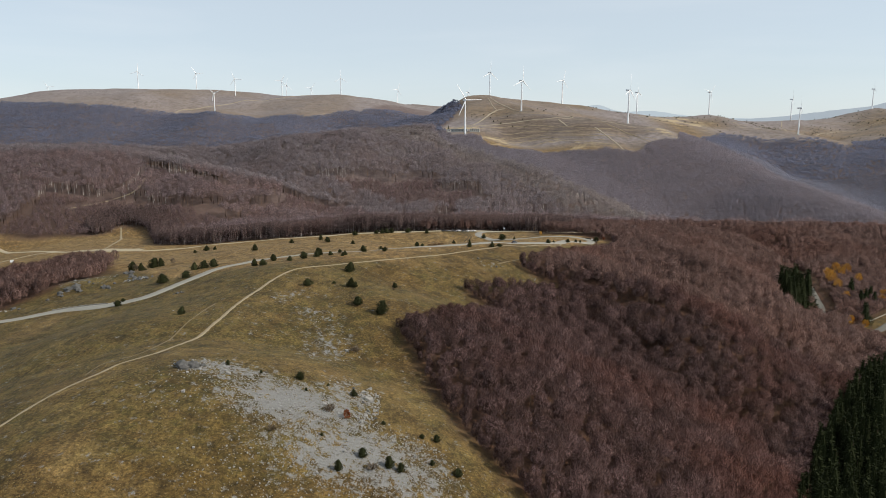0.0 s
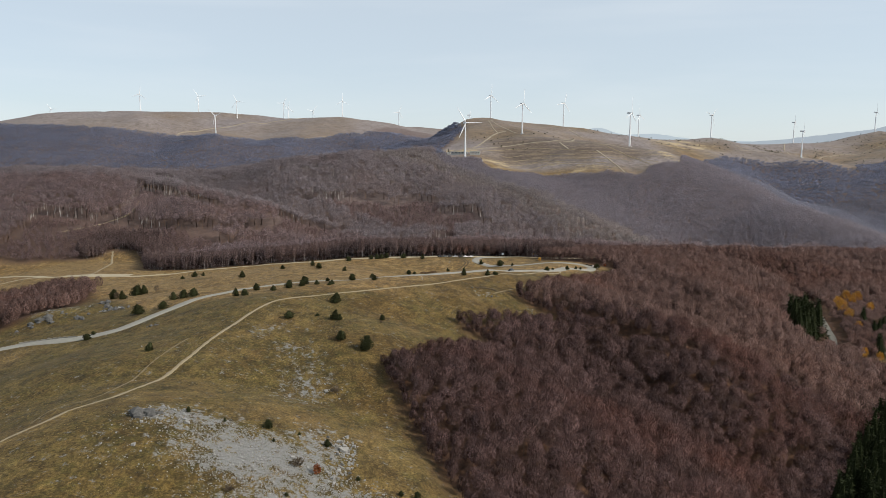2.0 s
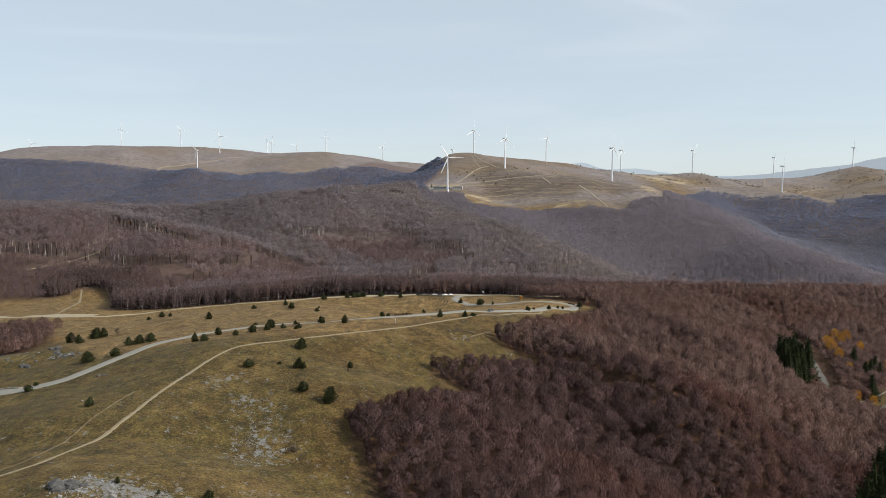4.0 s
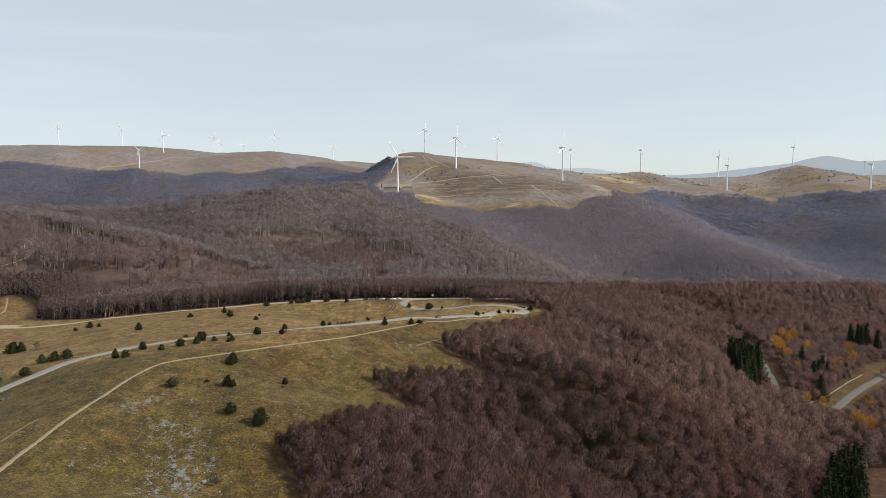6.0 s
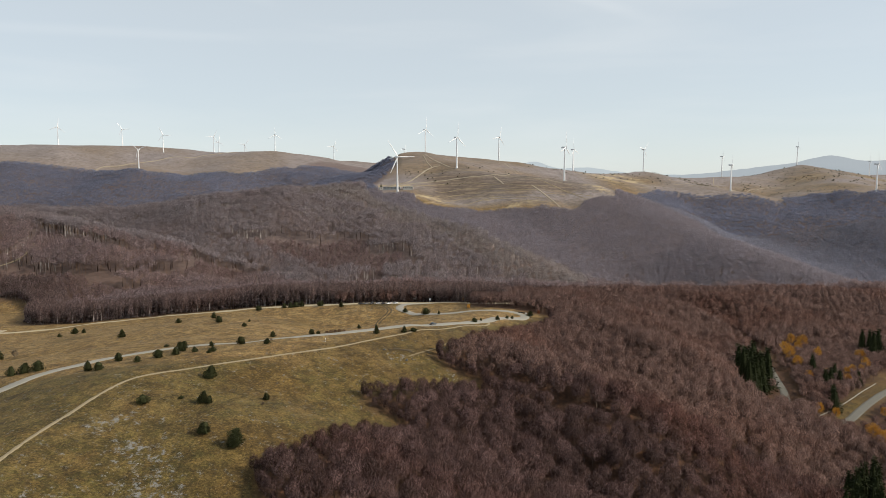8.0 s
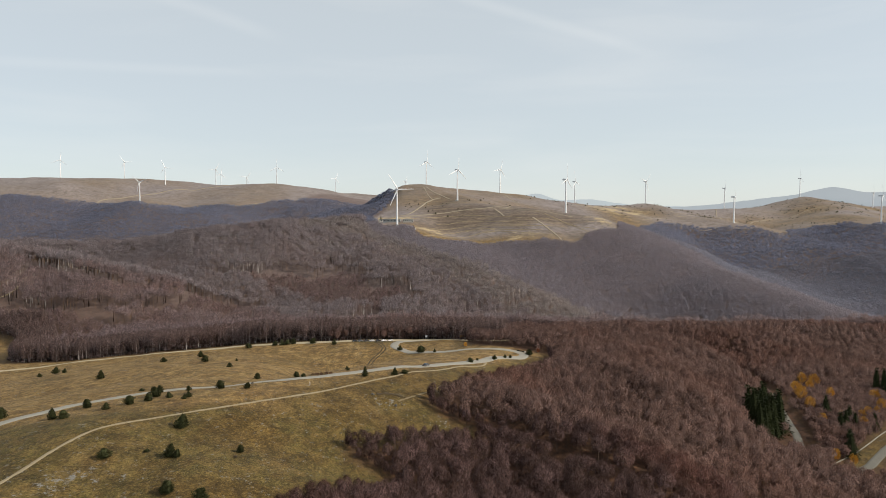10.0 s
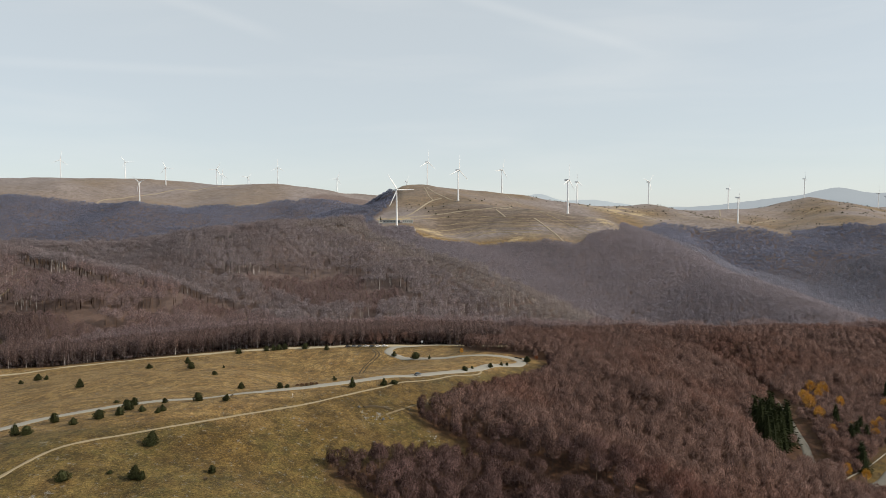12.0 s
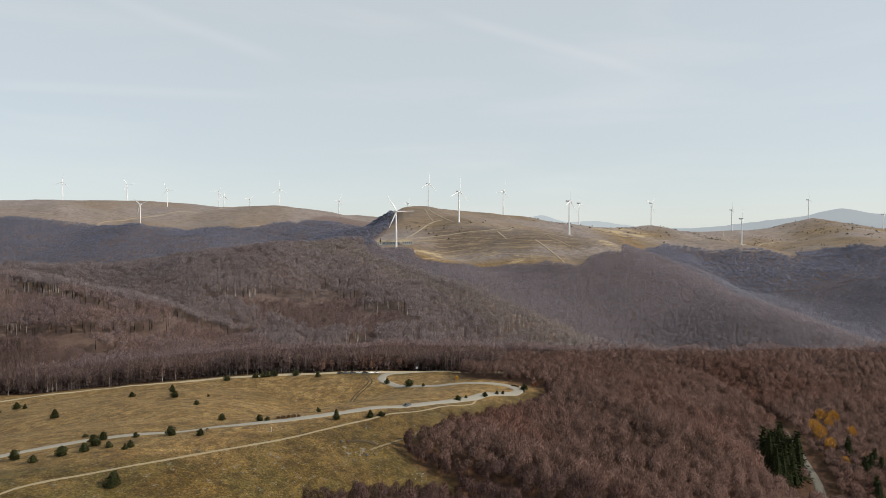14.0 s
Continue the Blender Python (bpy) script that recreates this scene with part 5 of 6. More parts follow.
for x, y, h, mat, k in ((86, 641, 6.0, GOLD_LEAF, "g"), (81, 571, 3.6, GOLD_LEAF, "g"), (-203, 450, 4.5, THORN_TWIG, "t"), (-186, 470, 4.5, THORN_TWIG, "t"), (-32, 391, 1.6, THORN_TWIG, "t"), (128, 548, 3.0, RUST_LEAF, "r")):
    def build(ob, mat=mat):
        part("trunk", trunk_mesh("trunk", BROWN_BARK, 0.7, 0.03, 380, 5), ob)
        part("crown", leafy_crown(381, mat, 190, 0.12, 0.13, 0.1), ob)
    plant("roadside_tree", k, build, x, y, h, 1.1, rng.uniform(0, 6), {"g": "small tree with golden autumn leaves by the meadow", "t": "bare grey twiggy sapling on the meadow", "r": "small rust-leaved tree at the road bend"}[k], "tree", "small roadside trees")


def spruce_builder(k):
    def build(ob):
        part("trunk", trunk_mesh("trunk", BROWN_BARK, 0.98, 0.014, 400 + k), ob, "straight brown trunk")
        part("crown", spruce_crown(410 + k, SPRUCE_LEAF), ob, "dark green drooping needles")
    return build


spots = [(227, 450), (230, 445), (234, 449), (228, 457), (238, 452), (232, 458), (239, 457), (233, 453),  (235, 462), (245, 457), (290, 484), (293, 488), (289, 462), (284, 459), (296, 465), (270, 430), (276, 441), (372, 537), (378, 541), (368, 543), (383, 536), (377, 549), (300, 474), (312, 470), (241, 462), (244, 470), (247, 476), (251, 471), (237, 466), (225, 442)]
for x, y in spots:
    big = x < 250 or x > 360
    plant("spruce_tree", k := int(rng.randint(0, 4)), spruce_builder(k), x + rng.uniform(-1, 1), y + rng.uniform(-1, 1), (rng.uniform(19, 26) if big else rng.uniform(10, 14)), rng.uniform(1.2, 1.5) if big else rng.uniform(1.7, 2.2), rng.uniform(0, 6), "tall dark green spruce beside the valley road", "tree", "spruces by the valley road")
x, y = scatter((94, 330, 150, 352), 5.6, 14)
keep = inside(SPRUCE_WOOD, x, y)
near = np.where(keep)[0]
near = near[np.argsort(x[near] - 0.62 * y[near])][:170]
for n in near:
    plant("spruce_tree", k := int(rng.randint(0, 4)), spruce_builder(k), float(x[n]), float(y[n]), rng.uniform(15, 22), rng.uniform(0.95, 1.3), rng.uniform(0, 6), "tall dark green spruce in the conifer stand", "tree", "spruces of the conifer stand")
for x, y, h in GOLD:
    k = int(rng.randint(0, 3))

    def build(ob, k=k):
        part("trunk", trunk_mesh("trunk", BARK, 0.9, 0.018, 430 + k, 8), ob, "slim grey trunk")
        part("crown", leafy_crown(440 + k, GOLD_LEAF, 800, 0.25, 0.06, 0.034), ob, "golden yellow leaves")
    plant("golden_tree", k, build, x, y, h, rng.uniform(0.75, 1.05), rng.uniform(0, 6), "tree with golden yellow autumn leaves in the valley", "tree", "golden trees in the valley")

# beeches along the rim of the wood
for n, (x, y) in enumerate(edge_spots):
    k = n % 6

    def build(ob, k=k):
        tv, tf, cv, cf, out = beech_shape(500 + k, 280, 0.085, 5, True, mesh=(10, 5), long=0.16)
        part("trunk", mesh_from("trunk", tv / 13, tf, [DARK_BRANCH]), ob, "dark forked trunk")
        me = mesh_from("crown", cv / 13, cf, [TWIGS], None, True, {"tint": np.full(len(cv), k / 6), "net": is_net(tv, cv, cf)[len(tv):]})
        round_off(me, out[len(tv):] + np.array([0, 0, 0.15]))
        part("crown", me, ob, "bare brown twigs")
    plant("beech_tree", k, build, float(x), float(y), rng.uniform(4.5, 7.8), rng.uniform(1.0, 1.3), rng.uniform(0, 6), "leafless brown beech at the edge of the meadow", "tree", "beeches along the meadow")


# ---- stones ----
def stone_shape(seed, flat=0.7):
    r = np.random.RandomState(seed)
    bm = bmesh.new()
    bmesh.ops.create_icosphere(bm, subdivisions=1, radius=0.5)
    for v in bm.verts:
        v.co *= r.uniform(0.65, 1.2)
        v.co.z *= flat
    return bm


def stones(name, spots, sizes, seed, label):
    """Many loose stones in one mesh."""
    r = np.random.RandomState(seed)
    shapes = []
    for k in range(5):
        bm = bmesh.new()
        bmesh.ops.create_cube(bm, size=1)
        for v in bm.verts:
            v.co = Vector((v.co.x * r.uniform(0.6, 1.2), v.co.y * r.uniform(0.5, 1.1), v.co.z * r.uniform(0.35, 0.9)))
        bmesh.ops.triangulate(bm, faces=bm.faces)
        shapes.append((np.array([v.co[:] for v in bm.verts]), np.array([[v.index for v in f.verts] for f in bm.faces])))
        bm.free()
    x, y = spots
    z = ground_z(x, y)
    which = r.randint(0, 5, len(x))
    verts, faces, base = [], [], 0
    for s, (v, f) in enumerate(shapes):
        sel = np.where(which == s)[0]
        a, tip = r.uniform(0, 6.283, len(sel)), r.uniform(-0.5, 0.5, len(sel))
        px = v[None, :, 0] * np.cos(a)[:, None] - v[None, :, 1] * np.sin(a)[:, None]
        py = v[None, :, 0] * np.sin(a)[:, None] + v[None, :, 1] * np.cos(a)[:, None]
        pz = v[None, :, 2] + px * tip[:, None]
        k = sizes[sel][:, None]
        verts.append(np.stack([px * k + x[sel, None], py * k + y[sel, None], pz * k + z[sel, None] + 0.1 * k], -1).reshape(-1, 3))
        faces.append((f[None] + (base + np.arange(len(sel)) * len(v))[:, None, None]).reshape(-1, 3))
        base += len(sel) * len(v)
    me = mesh_from(name, np.concatenate(verts), np.concatenate(faces), [ROCK])
    return tagged(new(name, me), label, "stones", kind="stuff")


def strewn(patches, seed):
    """Plan points and sizes of stones in patches of (x, y, rx, ry, count, size)."""
    r = np.random.RandomState(seed)
    xs, ys, ss = [], [], []
    for cx, cy, rx, ry, n, size in patches:
        a, d = r.uniform(0, 6.283, n), np.sqrt(r.uniform(0, 1, n)) * r.uniform(0.75, 1.15, n)
        xs.append(cx + rx * d * np.cos(a))
        ys.append(cy + ry * d * np.sin(a))
        ss.append(size * np.exp(r.normal(0, 0.45, n)))
    return (np.concatenate(xs), np.concatenate(ys)), np.concatenate(ss)


spots, sizes = strewn([(-44, 184, 21, 14, 3000, 0.17), (-24, 170, 28, 18, 3400, 0.17), (-30, 196, 10, 22, 260, 0.22), (-70, 194, 10, 7, 240, 0.3), (-22, 196, 4, 14, 170, 0.45), (-66, 180, 18, 14, 200, 0.2), (-8, 176, 14, 12, 400, 0.24), (-34, 150, 30, 14, 600, 0.22)], 51)
stones("scree", (spots[0], spots[1]), sizes, 52, "pale grey limestone scree on the grassy knoll")
spots, sizes = strewn([(-50, 268, 8, 10, 50, 0.16), (-42, 245, 8, 16, 90, 0.18), (-33, 250, 4, 5, 25, 0.3), (12, 370, 9, 6, 14, 0.2), (-190, 368, 22, 9, 16, 0.35), (-212, 332, 8, 4, 10, 0.4), (-162, 358, 6, 2, 30, 0.5), (27, 381, 4, 3, 10, 0.25), (-95, 250, 40, 60, 14, 0.25), (-20, 300, 40, 60, 12, 0.2), (50, 374, 8, 3, 20, 0.3)], 53)
stones("field_stones", (spots[0], spots[1]), sizes, 54, "loose pale stones strewn in the grass")
BOULDERS = [(-162.5, 357.8, 1.9), (-160, 358, 2.4), (-157.7, 360, 1.8), (-173, 349.6, 2.3), (-170.4, 347, 1.7), (-165, 357.6, 1.5), (-159, 356.6, 1.3), (-122.4, 312, 1.6), (-121, 312.6, 1.1), (-75.5, 193.5, 3.4), (-73.3, 194.6, 2.9), (-77.2, 194.8, 2.4), (-71.8, 193, 2.2), (-74.4, 191.6, 2.2), (-70.4, 194.6, 1.6), (-28, 206, 1.1), (-26.5, 202, 1.0), (-24, 197, 1.0), (-22, 192, 0.9), (-19.5, 189, 0.9), (-193, 353, 1.6), (-190, 355, 1.4), (-212, 333, 2.0), (-208, 331, 1.6), (30, 383, 1.3), (20, 389, 1.2), (-194, 351, 3.6), (-191, 353, 4.2), (-188.5, 350, 2.8), (-196, 347, 2.6), (-186, 347.5, 2.2), (-193, 343, 1.8), (-175, 350.5, 2.6), (-172.4, 349.5, 2.2), (-177, 352, 1.5), (-172, 355.5, 1.7), (-187, 359, 1.5), (-184, 357, 1.1), (-173, 372, 2.6), (-170, 371, 3.2), (-166.5, 364, 2.8), (-163, 360, 2.4), (-168, 367, 1.8), (-155, 356, 2.2), (-153, 358, 1.5), (-199, 340, 1.4), (-119.6, 312, 1.0), (-124, 311.4, 0.9)]
for n, (x, y, s) in enumerate(BOULDERS):
    k = n % 4

    def build(ob, k=k):
        bm = stone_shape(60 + k)
        bmesh.ops.subdivide_edges(bm, edges=bm.edges, cuts=1, fractal=0.6, seed=k)
        me = bm_mesh("boulder", bm, BOULDER_ROCK)
        part("rock_body", me, ob)
        bm = stone_shape(70 + k, 0.5)
        bmesh.ops.transform(bm, matrix=Matrix.Translation((0.42, 0.1, -0.1)) @ Matrix.Scale(0.6, 4), verts=bm.verts)
        part("rock_ledge", bm_mesh("rock_ledge", bm, BOULDER_ROCK), ob)
    plant("boulder", k, build, x, y, s * 1.9, 0.75, rng.uniform(0, 6), "weathered grey limestone boulder in the grass", "rock", "limestone boulders")


# ---- wind turbines ----
def blade_mesh(length):
    """A tapered twisted blade along +z."""
    v, f, n = [], [], 9
    for k in range(n + 1):
        t = k / n
        chord = length * (0.05 if t == 0 else 0.088 * (1 - 0.80 * t) if t > 0.15 else 0.07)
        thick = chord * (0.9 if t == 0 else 0.34 - 0.2 * t)
        tw = radians(16 * (1 - t))
        for cx, cy in ((-0.35, 0), (-0.05, 0.5), (0.65, 0.06), (0.65, -0.06), (-0.05, -0.5)):
            a, b = cx * chord, cy * thick
            v.append((a * math.cos(tw) - b * math.sin(tw), a * math.sin(tw) + b * math.cos(tw), 1.2 + t * length))
    for k in range(n):
        for s in range(5):
            a, b = 5 * k + s, 5 * k + (s + 1) % 5
            f.append((a, b, b + 5, a + 5))
    me = mesh_from("blade", v, f, [WHITE_STEEL], None, True)
    return me


TURBINE_MESH = {}


def turbine(x, y, face, phase, hub=70.0, blade=33.0, label=""):
    """A three-bladed turbine. face: degrees by which its axis turns from -y to +x; phase: the first blade's angle from upright."""
    z = float(ground_z(x, y)[0])
    ob = new("wind_turbine")
    ob.matrix_basis = pose(x, y, z)
    key = (hub, blade)
    if key not in TURBINE_MESH:
        bm = bmesh.new()
        for k in range(3):
            r = lambda q: 2.05 - 0.95 * q
            frustum(bm, (0, 0, hub * k / 3 - (1.0 if k == 0 else 0)), (0, 0, hub * (k + 1) / 3 - 1.6 * (k == 2)), r(k / 3), r((k + 1) / 3), 18)
        tower = bm_mesh("tower", bm, WHITE_STEEL, smooth=False)
        bm = bmesh.new()
        frustum(bm, (0, 0, -2.5), (0, 0, 0.5), 5.5, 4.8, 18)
        plinth = bm_mesh("plinth", bm, CONCRETE)
        bm = bmesh.new()
        box(bm, (3.3, 9.2, 3.5), (0, 2.6, hub), 0, 0.55)
        box(bm, (1.6, 2.0, 0.8), (0, 5.6, hub + 2.0), 0, 0.1)
        nacelle = bm_mesh("nacelle", bm, NACELLE_GREY)
        bm = bmesh.new()
        frustum(bm, (0, 0, 0), (0, -1.6, 0), 1.55, 1.35, 14)
        frustum(bm, (0, -1.6, 0), (0, -2.9, 0), 1.35, 0.35, 14)
        hubm = bm_mesh("hub", bm, WHITE_STEEL, smooth=True)
        TURBINE_MESH[key] = (tower, plinth, nacelle, hubm, blade_mesh(blade))
    tower, plinth, nacelle, hubm, blades = TURBINE_MESH[key]
    part("plinth", plinth, ob, "concrete plinth")
    part("tower", tower, ob, "tapered white tower")
    head = part("nacelle", nacelle, ob, "grey-white nacelle")
    head.matrix_basis = Matrix.Translation((0, 0, hub)) @ Matrix.Rotation(radians(face), 4, "Z") @ Matrix.Translation((0, 0, -hub))
    rotor = part("hub", hubm, head, "white rotor hub")
    rotor.matrix_basis = Matrix.Translation((0, -2.2, hub)) @ Matrix.Rotation(radians(-4), 4, "X")
    for k in range(3):
        b = part("blade", blades, ob)
        b.matrix_basis = head.matrix_basis @ rotor.matrix_basis @ Matrix.Translation((0, -1.2, 0)) @ Matrix.Rotation(radians(phase + 120 * k), 4, "Y")
    return tagged(ob, label or "white three-bladed wind turbine on a grassy hill", "wind turbine", "wind turbines")


turbine(43.6, 1386.4, 22, 88, label="white wind turbine standing still beside the low station")
for x, y, face, phase in ((136, 2071, 40, 5), (186, 1682, 42, 8), (358, 2134, 40, 20), (398, 1521, 52, 10), (584, 2136, 50, -10), (839, 2235, 35, 45), (1186, 2412, 70, 0), (960, 1904, 66, 12), (1561, 2579, 72, 5), (1252, 1730, 45, -5), (1817, 2534, 55, 15)):
    turbine(x, y, face, phase)
for x, y, face, phase in ((-1254, 2933, 15, 8), (-1085, 3138, 30, -35), (-807, 2506, -12, 70), (-875, 2998, 8, 95), (-744, 3289, 20, 28), (-752, 3420, 25, 10), (-640, 3450, 20, 40), (-441, 3074, 30, 0), (-215, 3339, 30, 25), (-2077, 3744, 10, -35)):
    turbine(x, y, face, phase, label="distant white wind turbine on the bare plateau")
turbine(83, 2350, 40, 20, 88, 18, label="distant small wind turbine behind the summit")


# ---- station by the turbine, cars and road furniture ----
def hut(x, y, turn, size, roof, n, name="station_building", label="", wall=None):
    """A low flat-roofed building with a row of windows."""
    w, d, h = size
    ob = new(name)
    ob.matrix_basis = pose(x, y, float(ground_z(x, y)[0]) + 0.1, 0, 0, turn)
    bm = bmesh.new()
    box(bm, (w, d, h + 2), (0, 0, h / 2 - 1))
    part("wall", bm_mesh("wall", bm, wall or RENDER_WALL), ob, "pale rendered wall")
    bm = bmesh.new()
    box(bm, (w + 0.8, d + 0.8, 0.35), (0, 0, h + 0.16), 0, 0.05)
    part("roof", bm_mesh("roof", bm, roof), ob, "flat roof with a rim")
    for k in range(n):
        bm = bmesh.new()
        box(bm, (w / n * 0.42, 0.16, h * 0.3), ((k + 0.5) * w / n - w / 2, -d / 2 - 0.05, h * 0.55))
        win = part("window", bm_mesh("window", bm, GLASS_DARK), ob, "dark window pane")
        bm = bmesh.new()
        box(bm, (w / n * 0.62, 0.2, 0.12), ((k + 0.5) * w / n - w / 2, -d / 2 - 0.1, h * 0.34))
        part("sill", bm_mesh("sill", bm, CONCRETE), win)
    bm = bmesh.new()
    box(bm, (1.0, 0.14, 2.1), (w / 2 - 1.2, -d / 2 - 0.04, 1.05))
    part("door", bm_mesh("door", bm, DARK_ROOF), ob, "grey door")
    return tagged(ob, label, "building", "station buildings")


hut(34, 1474, -6, (34, 10, 4.6), plain_material("blue_grey_sheet_roof", (0.27, 0.30, 0.33), 0.6, 0.0, 0.2, 0.5), 5, label="long low grey station building on the hillside", wall=plain_material("grey_cladding", (0.33, 0.35, 0.35), 0.7, 0.0, 0.3, 0.4))
hut(66, 1464, -6, (20, 9, 5.5), RENDER_WALL, 5, label="small pale station annexe beside the turbine")
hut(16, 1492, 8, (14, 8, 4.5), DARK_ROOF, 2, label="low dark shed behind the station")
for x, y, s in ((12, 1520, 11), (-6, 1535, 8)):
    plant("spruce_tree", 1, spruce_builder(1), x, y, s, 1.1, 0.3, "lone dark conifer beside the station", "tree", "conifers by the station")
strip("station_yard", [(10, 1388), (40, 1378), (78, 1380)], 12, plain_material("grey_gravel", (0.33, 0.31, 0.28), 0.95, 0.0, 0.4, 0.3, False), 0.8, 6, 0.1, 70, "grey gravel yard under the turbine", "yard", 0.0)


def car(x, y, turn, paint, label, tall=1.0):
    """A parked car with body, cabin glass, wheels and lamps."""
    ob = new("car")
    z = float(ground_z(x, y)[0]) + 0.17
    ob.matrix_basis = pose(x, y, z, 0, 0, turn)
    bm = bmesh.new()
    box(bm, (1.76, 4.3, 0.62), (0, 0, 0.62), 0, 0.16)
    part("body", bm_mesh("body", bm, paint), ob)
    bm = bmesh.new()
    box(bm, (1.55, 2.35, 0.55 * tall), (0, -0.25, 1.14 + 0.2 * (tall - 1)), 0, 0.12)
    for v in bm.verts:
        if v.co.z > 1.2:
            v.co.x *= 0.86
            v.co.y = -0.25 + (v.co.y + 0.25) * 0.74
    cabin = part("cabin", bm_mesh("cabin", bm, GLASS_DARK), ob, "dark glazed cabin")
    bm = bmesh.new()
    box(bm, (1.36, 1.6, 0.07), (0, -0.25, 1.43 + 0.47 * (tall - 1)), 0, 0.02)
    part("roof", bm_mesh("roof", bm, paint), cabin)
    for sx in (-0.8, 0.8):
        for sy in (-1.35, 1.35):
            bm = bmesh.new()
            frustum(bm, (sx - 0.11, sy, 0.31), (sx + 0.11, sy, 0.31), 0.32, 0.32, 14)
            wheel = part("wheel", bm_mesh("wheel", bm, RUBBER), ob, "black tyre")
            bm = bmesh.new()
            frustum(bm, (sx * 1.10, sy, 0.31), (sx * 1.16, sy, 0.31), 0.2, 0.18, 10)
            part("rim", bm_mesh("rim", bm, PAINTS[0]), wheel)
        for sy, mat, nm in ((2.14, WHITE_STEEL, "headlight"), (-2.14, RUST_LEAF, "tail_light")):
            bm = bmesh.new()
            box(bm, (0.36, 0.06, 0.16), (sx * 0.78, sy, 0.72), 0, 0.02)
            part(nm, bm_mesh(nm, bm, mat), ob)
    return tagged(ob, label, "car", "cars by the meadow")


for k, (x, paint) in enumerate(((0.5, 1), (5, 4), (9.5, 1), (14, 0), (18.5, 1), (23, 2), (28, 2))):
    words = ("silver", "black", "white", "dark blue", "dark grey")
    n = ("silver", "black", "white", "blue", "grey").index(("silver", "black", "white", "blue", "grey")[paint])
    car(x, 626.2 + 0.5 * math.sin(k), -62 + 3 * (k % 3), PAINTS[paint], words[n] + " car parked on the lane by the wood", 1.0 + 0.25 * (k == 4))
car(46.5, 448.6, -42, PAINTS[4], "dark grey car on the country road")


def barrier(points, label):
    """A low curved crash barrier of posts and dark panels with pale bands."""
    c = smooth_line(points, 1.6)
    ob = new("road_barrier")
    x0, y0 = c[0]
    z0 = float(ground_z(x0, y0)[0])
    ob.matrix_basis = pose(x0, y0, z0)
    for k, (a, b) in enumerate(zip(c, c[1:])):
        m = (a + b) / 2
        z = float(ground_z(m[0], m[1])[0]) - z0
        t = math.degrees(math.atan2(b[1] - a[1], b[0] - a[0]))
        bm = bmesh.new()
        box(bm, (1.62, 0.12, 0.75), (m[0] - x0, m[1] - y0, z + 0.75), t, 0.02)
        part("panel", bm_mesh("panel", bm, WHITE_STEEL if k % 4 == 3 else RUBBER), ob, "pale panel" if k % 4 == 3 else "black panel")
        bm = bmesh.new()
        box(bm, (0.14, 0.14, 1.6), (a[0] - x0, a[1] - y0, z + 0.3), t)
        part("post", bm_mesh("post", bm, CONCRETE), ob)
    return tagged(ob, label, "barrier")


barrier([(113, 546), (117.5, 544), (120.3, 539), (119, 532)], "black and white crash barrier round the road bend")


PARAPET = plain_material("weathered_stone_blocks", (0.30, 0.28, 0.24), 0.95, 0.0, 0.45, 0.6)


def kerb_wall(points, label):
    """A low pale parapet made of short blocks."""
    c = smooth_line(points, 2.4)
    ob = new("road_parapet")
    x0, y0 = c[0]
    z0 = float(ground_z(x0, y0)[0])
    ob.matrix_basis = pose(x0, y0, z0)
    for a, b in zip(c, c[1:]):
        m = (a + b) / 2
        bm = bmesh.new()
        box(bm, (float(np.linalg.norm(b - a)) * 0.97, 0.32, 1.0), (m[0] - x0, m[1] - y0, float(ground_z(m[0], m[1])[0]) - z0 + 0.05), math.degrees(math.atan2(b[1] - a[1], b[0] - a[0])), 0.04)
        part("block", bm_mesh("block", bm, PARAPET), ob)
    return tagged(ob, label, "parapet")


kerb_wall([(-184, 317.5), (-176, 317), (-165, 315.5), (-155, 313)], "low pale parapet along the country road")
kerb_wall([(247, 416), (262, 426), (278, 437), (299, 453), (330, 478)], "low pale retaining wall beside the valley road")


def sign(x, y, turn, size, high, label):
    ob = new("road_sign")
    ob.matrix_basis = pose(x, y, float(ground_z(x, y)[0]), 0, 0, turn)
    bm = bmesh.new()
    frustum(bm, (0, 0, -0.4), (0, 0, high), 0.05, 0.05, 8)
    part("post", bm_mesh("post", bm, NACELLE_GREY), ob, "grey steel post")
    bm = bmesh.new()
    box(bm, (size[0], 0.05, size[1]), (0, -0.07, high - size[1] / 2), 0, 0.01)
    part("panel", bm_mesh("panel", bm, WHITE_STEEL), ob, "white panel")
    return tagged(ob, label, "sign", "road signs")


sign(57, 641, 0, (1.6, 1.6), 3.2, "white road sign at the edge of the wood")
# stands for a thin white pole; its small panel is added
sign(-7.4, 391.4, 20, (0.35, 0.3), 1.7, "small white post with a panel between road and path")
sign(-398, 630, 10, (3.2, 2.2), 3.4, "white board standing by the dirt lane")

# scrub on the far grassy hill
r = np.random.RandomState(81)
x, y = r.uniform(60, 1700, 1800), r.uniform(1320, 2600, 1800)
keep = inside(HILL_OPEN, x, y) & ((lattice(x, y, 160, 82) + 0.55 * (x > 420)) > 0.28)
forest("hill_scrub", x[keep], y[keep], [beech_shape(600 + k, 6, 0.8, 0, edge=True, slim=True, stem=0.1, mesh=(6, 3)) for k in range(3)], 0.29, [BROWN_BARK, SCRUB], 83, "dark low scrub scattered over the grassy hill", 0.45, 2.0)

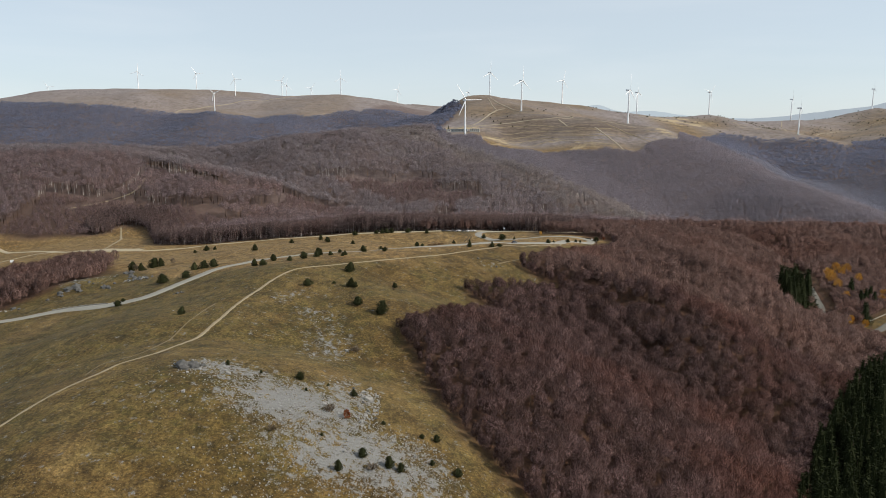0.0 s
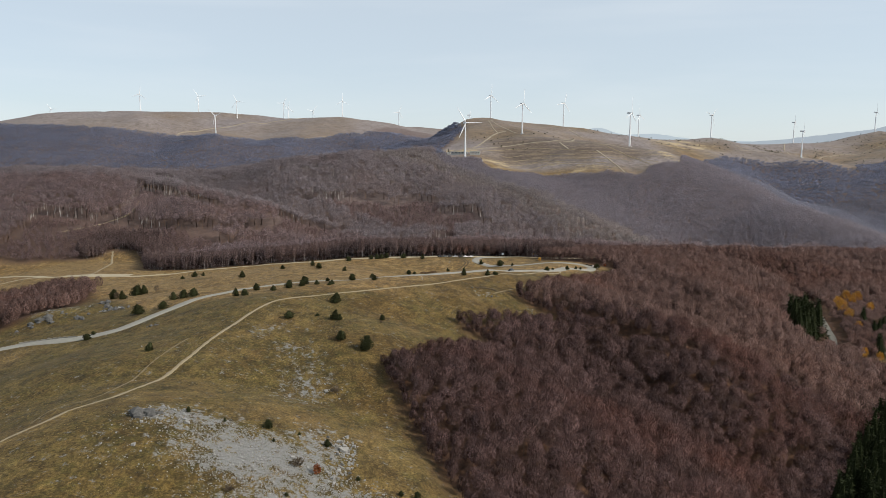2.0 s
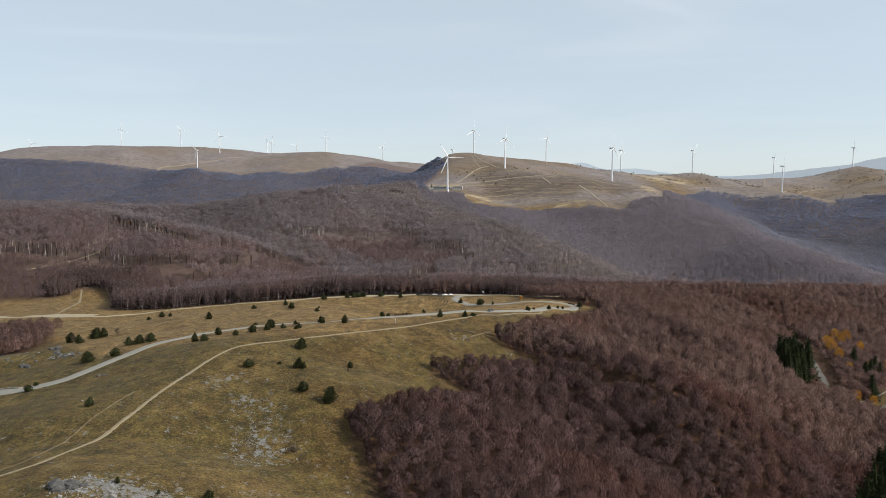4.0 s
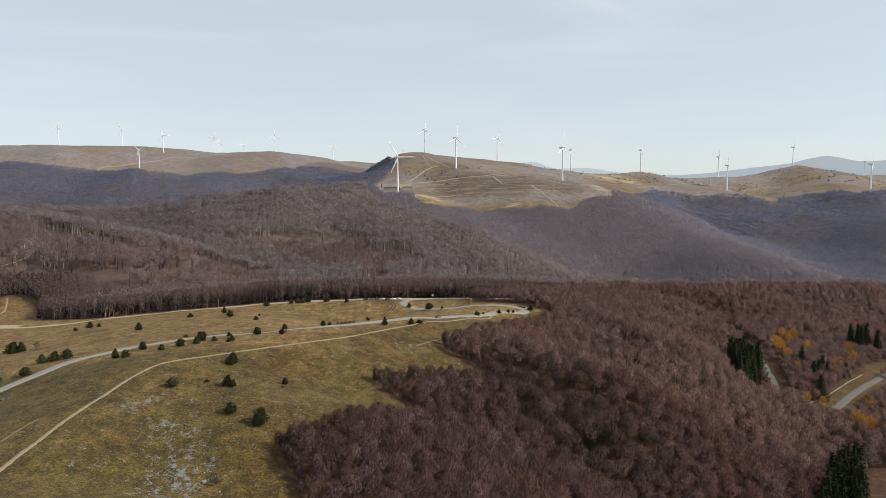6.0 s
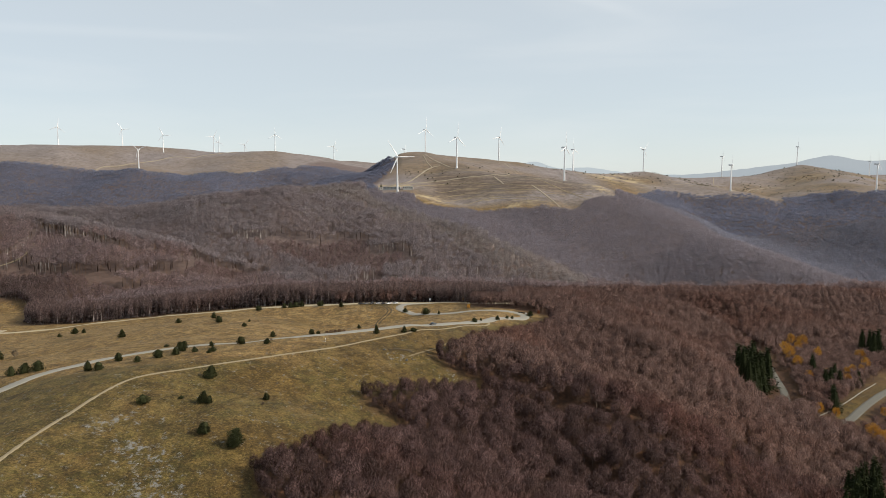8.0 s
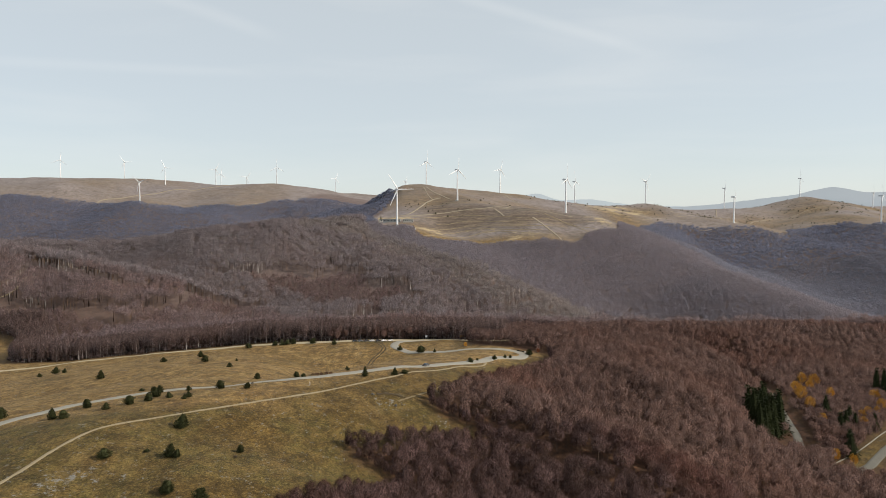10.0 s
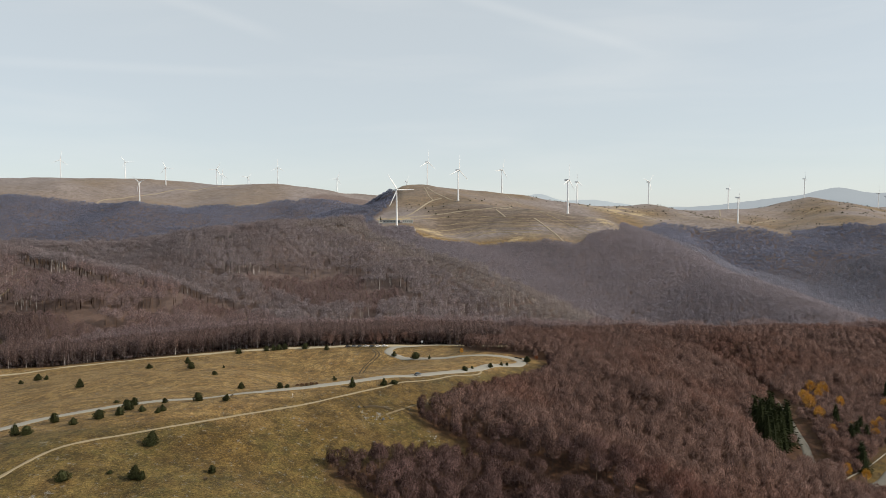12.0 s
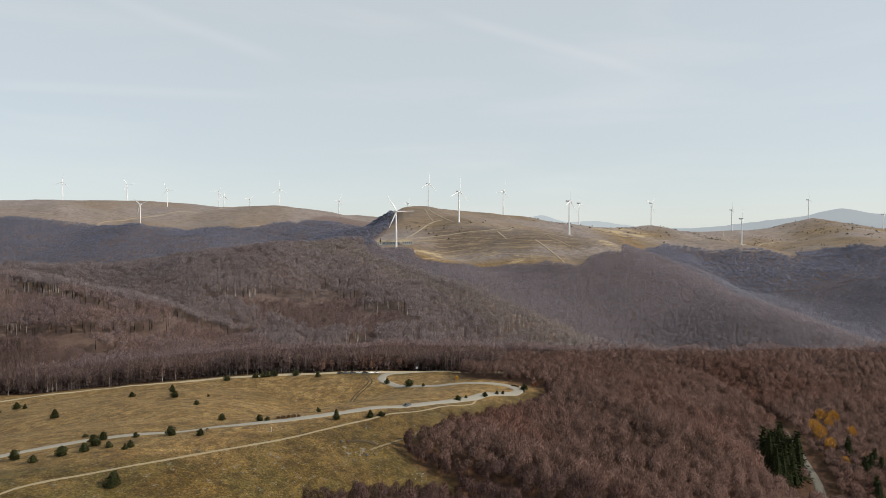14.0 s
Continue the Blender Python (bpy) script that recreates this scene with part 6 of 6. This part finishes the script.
# grass tussocks on the near slopes
def tussocks(count, seed):
    r = np.random.RandomState(seed)
    x, y = r.uniform(-130, 40, count), 135 + 290 * r.uniform(0, 1, count) ** 1.3
    keep = ~wooded(x, y) & (lattice(x, y, 22, 85) + 0.6 * lattice(x, y, 8, 86) > 0.0)
    x, y = x[keep], y[keep]
    z = ground_z(x, y)
    n = len(x)
    h = r.uniform(0.05, 0.16, n)
    v = np.zeros((n, 9, 3))
    f = np.zeros((n, 3, 3), int)
    for b in range(3):
        a = r.uniform(0, 6.283, n)
        w = r.uniform(0.12, 0.35, n)
        sx, sy = np.cos(a) * w, np.sin(a) * w
        lean = r.uniform(-0.25, 0.25, (n, 2))
        v[:, 3 * b] = np.stack([x - sx, y - sy, z - 0.05], -1)
        v[:, 3 * b + 1] = np.stack([x + sx, y + sy, z - 0.05], -1)
        v[:, 3 * b + 2] = np.stack([x + lean[:, 0], y + lean[:, 1], z + h], -1)
        f[:, b] = np.array([0, 1, 2]) + 3 * b + 9 * np.arange(n)[:, None]
    m = Mat("dry_tussock", 0.95)
    m.colour(m.mix(m.attr("tint"), (0.12, 0.09, 0.034), (0.22, 0.165, 0.07)))
    me = mesh_from("grass_tussocks", v.reshape(-1, 3), f.reshape(-1, 3), [m.m], None, False, {"tint": np.repeat(r.uniform(0, 1, n), 9)})
    tagged(new("grass_tussocks", me), "dry straw-coloured grass tussocks on the slopes", "grass", kind="stuff")


tussocks(24000, 84)


# ---- far backdrop ----
def far_range(name, bearing0, bearing1, radius, bumps, base, colour, label):
    """A far mountain range as a solid ridge on an arc round the place."""
    n = 90
    v, f = [], []
    for k in range(n + 1):
        b = bearing0 + (bearing1 - bearing0) * k / n
        top = base + sum(h * math.exp(-((b - c) / w) ** 2) for c, w, h in bumps) + 3 * noise.noise((b * 1.3, 0, 0)) + 1.5 * noise.noise((b * 4, 5, 0))
        s, c = math.sin(radians(b)), math.cos(radians(b))
        for r0, z in ((radius - 500, -160), (radius - 220, top * 0.55), (radius, top), (radius + 120, -160)):
            v.append((r0 * s, r0 * c, z))
    for k in range(n):
        for j in range(3):
            a = 4 * k + j
            f.append((a, a + 4, a + 5, a + 1))
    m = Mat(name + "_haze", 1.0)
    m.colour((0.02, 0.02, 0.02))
    # the haze is in the colour, and the ridge glows evenly with it
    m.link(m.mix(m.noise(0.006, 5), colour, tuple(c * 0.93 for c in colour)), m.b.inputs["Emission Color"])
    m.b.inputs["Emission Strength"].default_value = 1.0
    tagged(new(name, mesh_from(name, v, f, [m.m], None, True)), label, "backdrop", kind="structure")


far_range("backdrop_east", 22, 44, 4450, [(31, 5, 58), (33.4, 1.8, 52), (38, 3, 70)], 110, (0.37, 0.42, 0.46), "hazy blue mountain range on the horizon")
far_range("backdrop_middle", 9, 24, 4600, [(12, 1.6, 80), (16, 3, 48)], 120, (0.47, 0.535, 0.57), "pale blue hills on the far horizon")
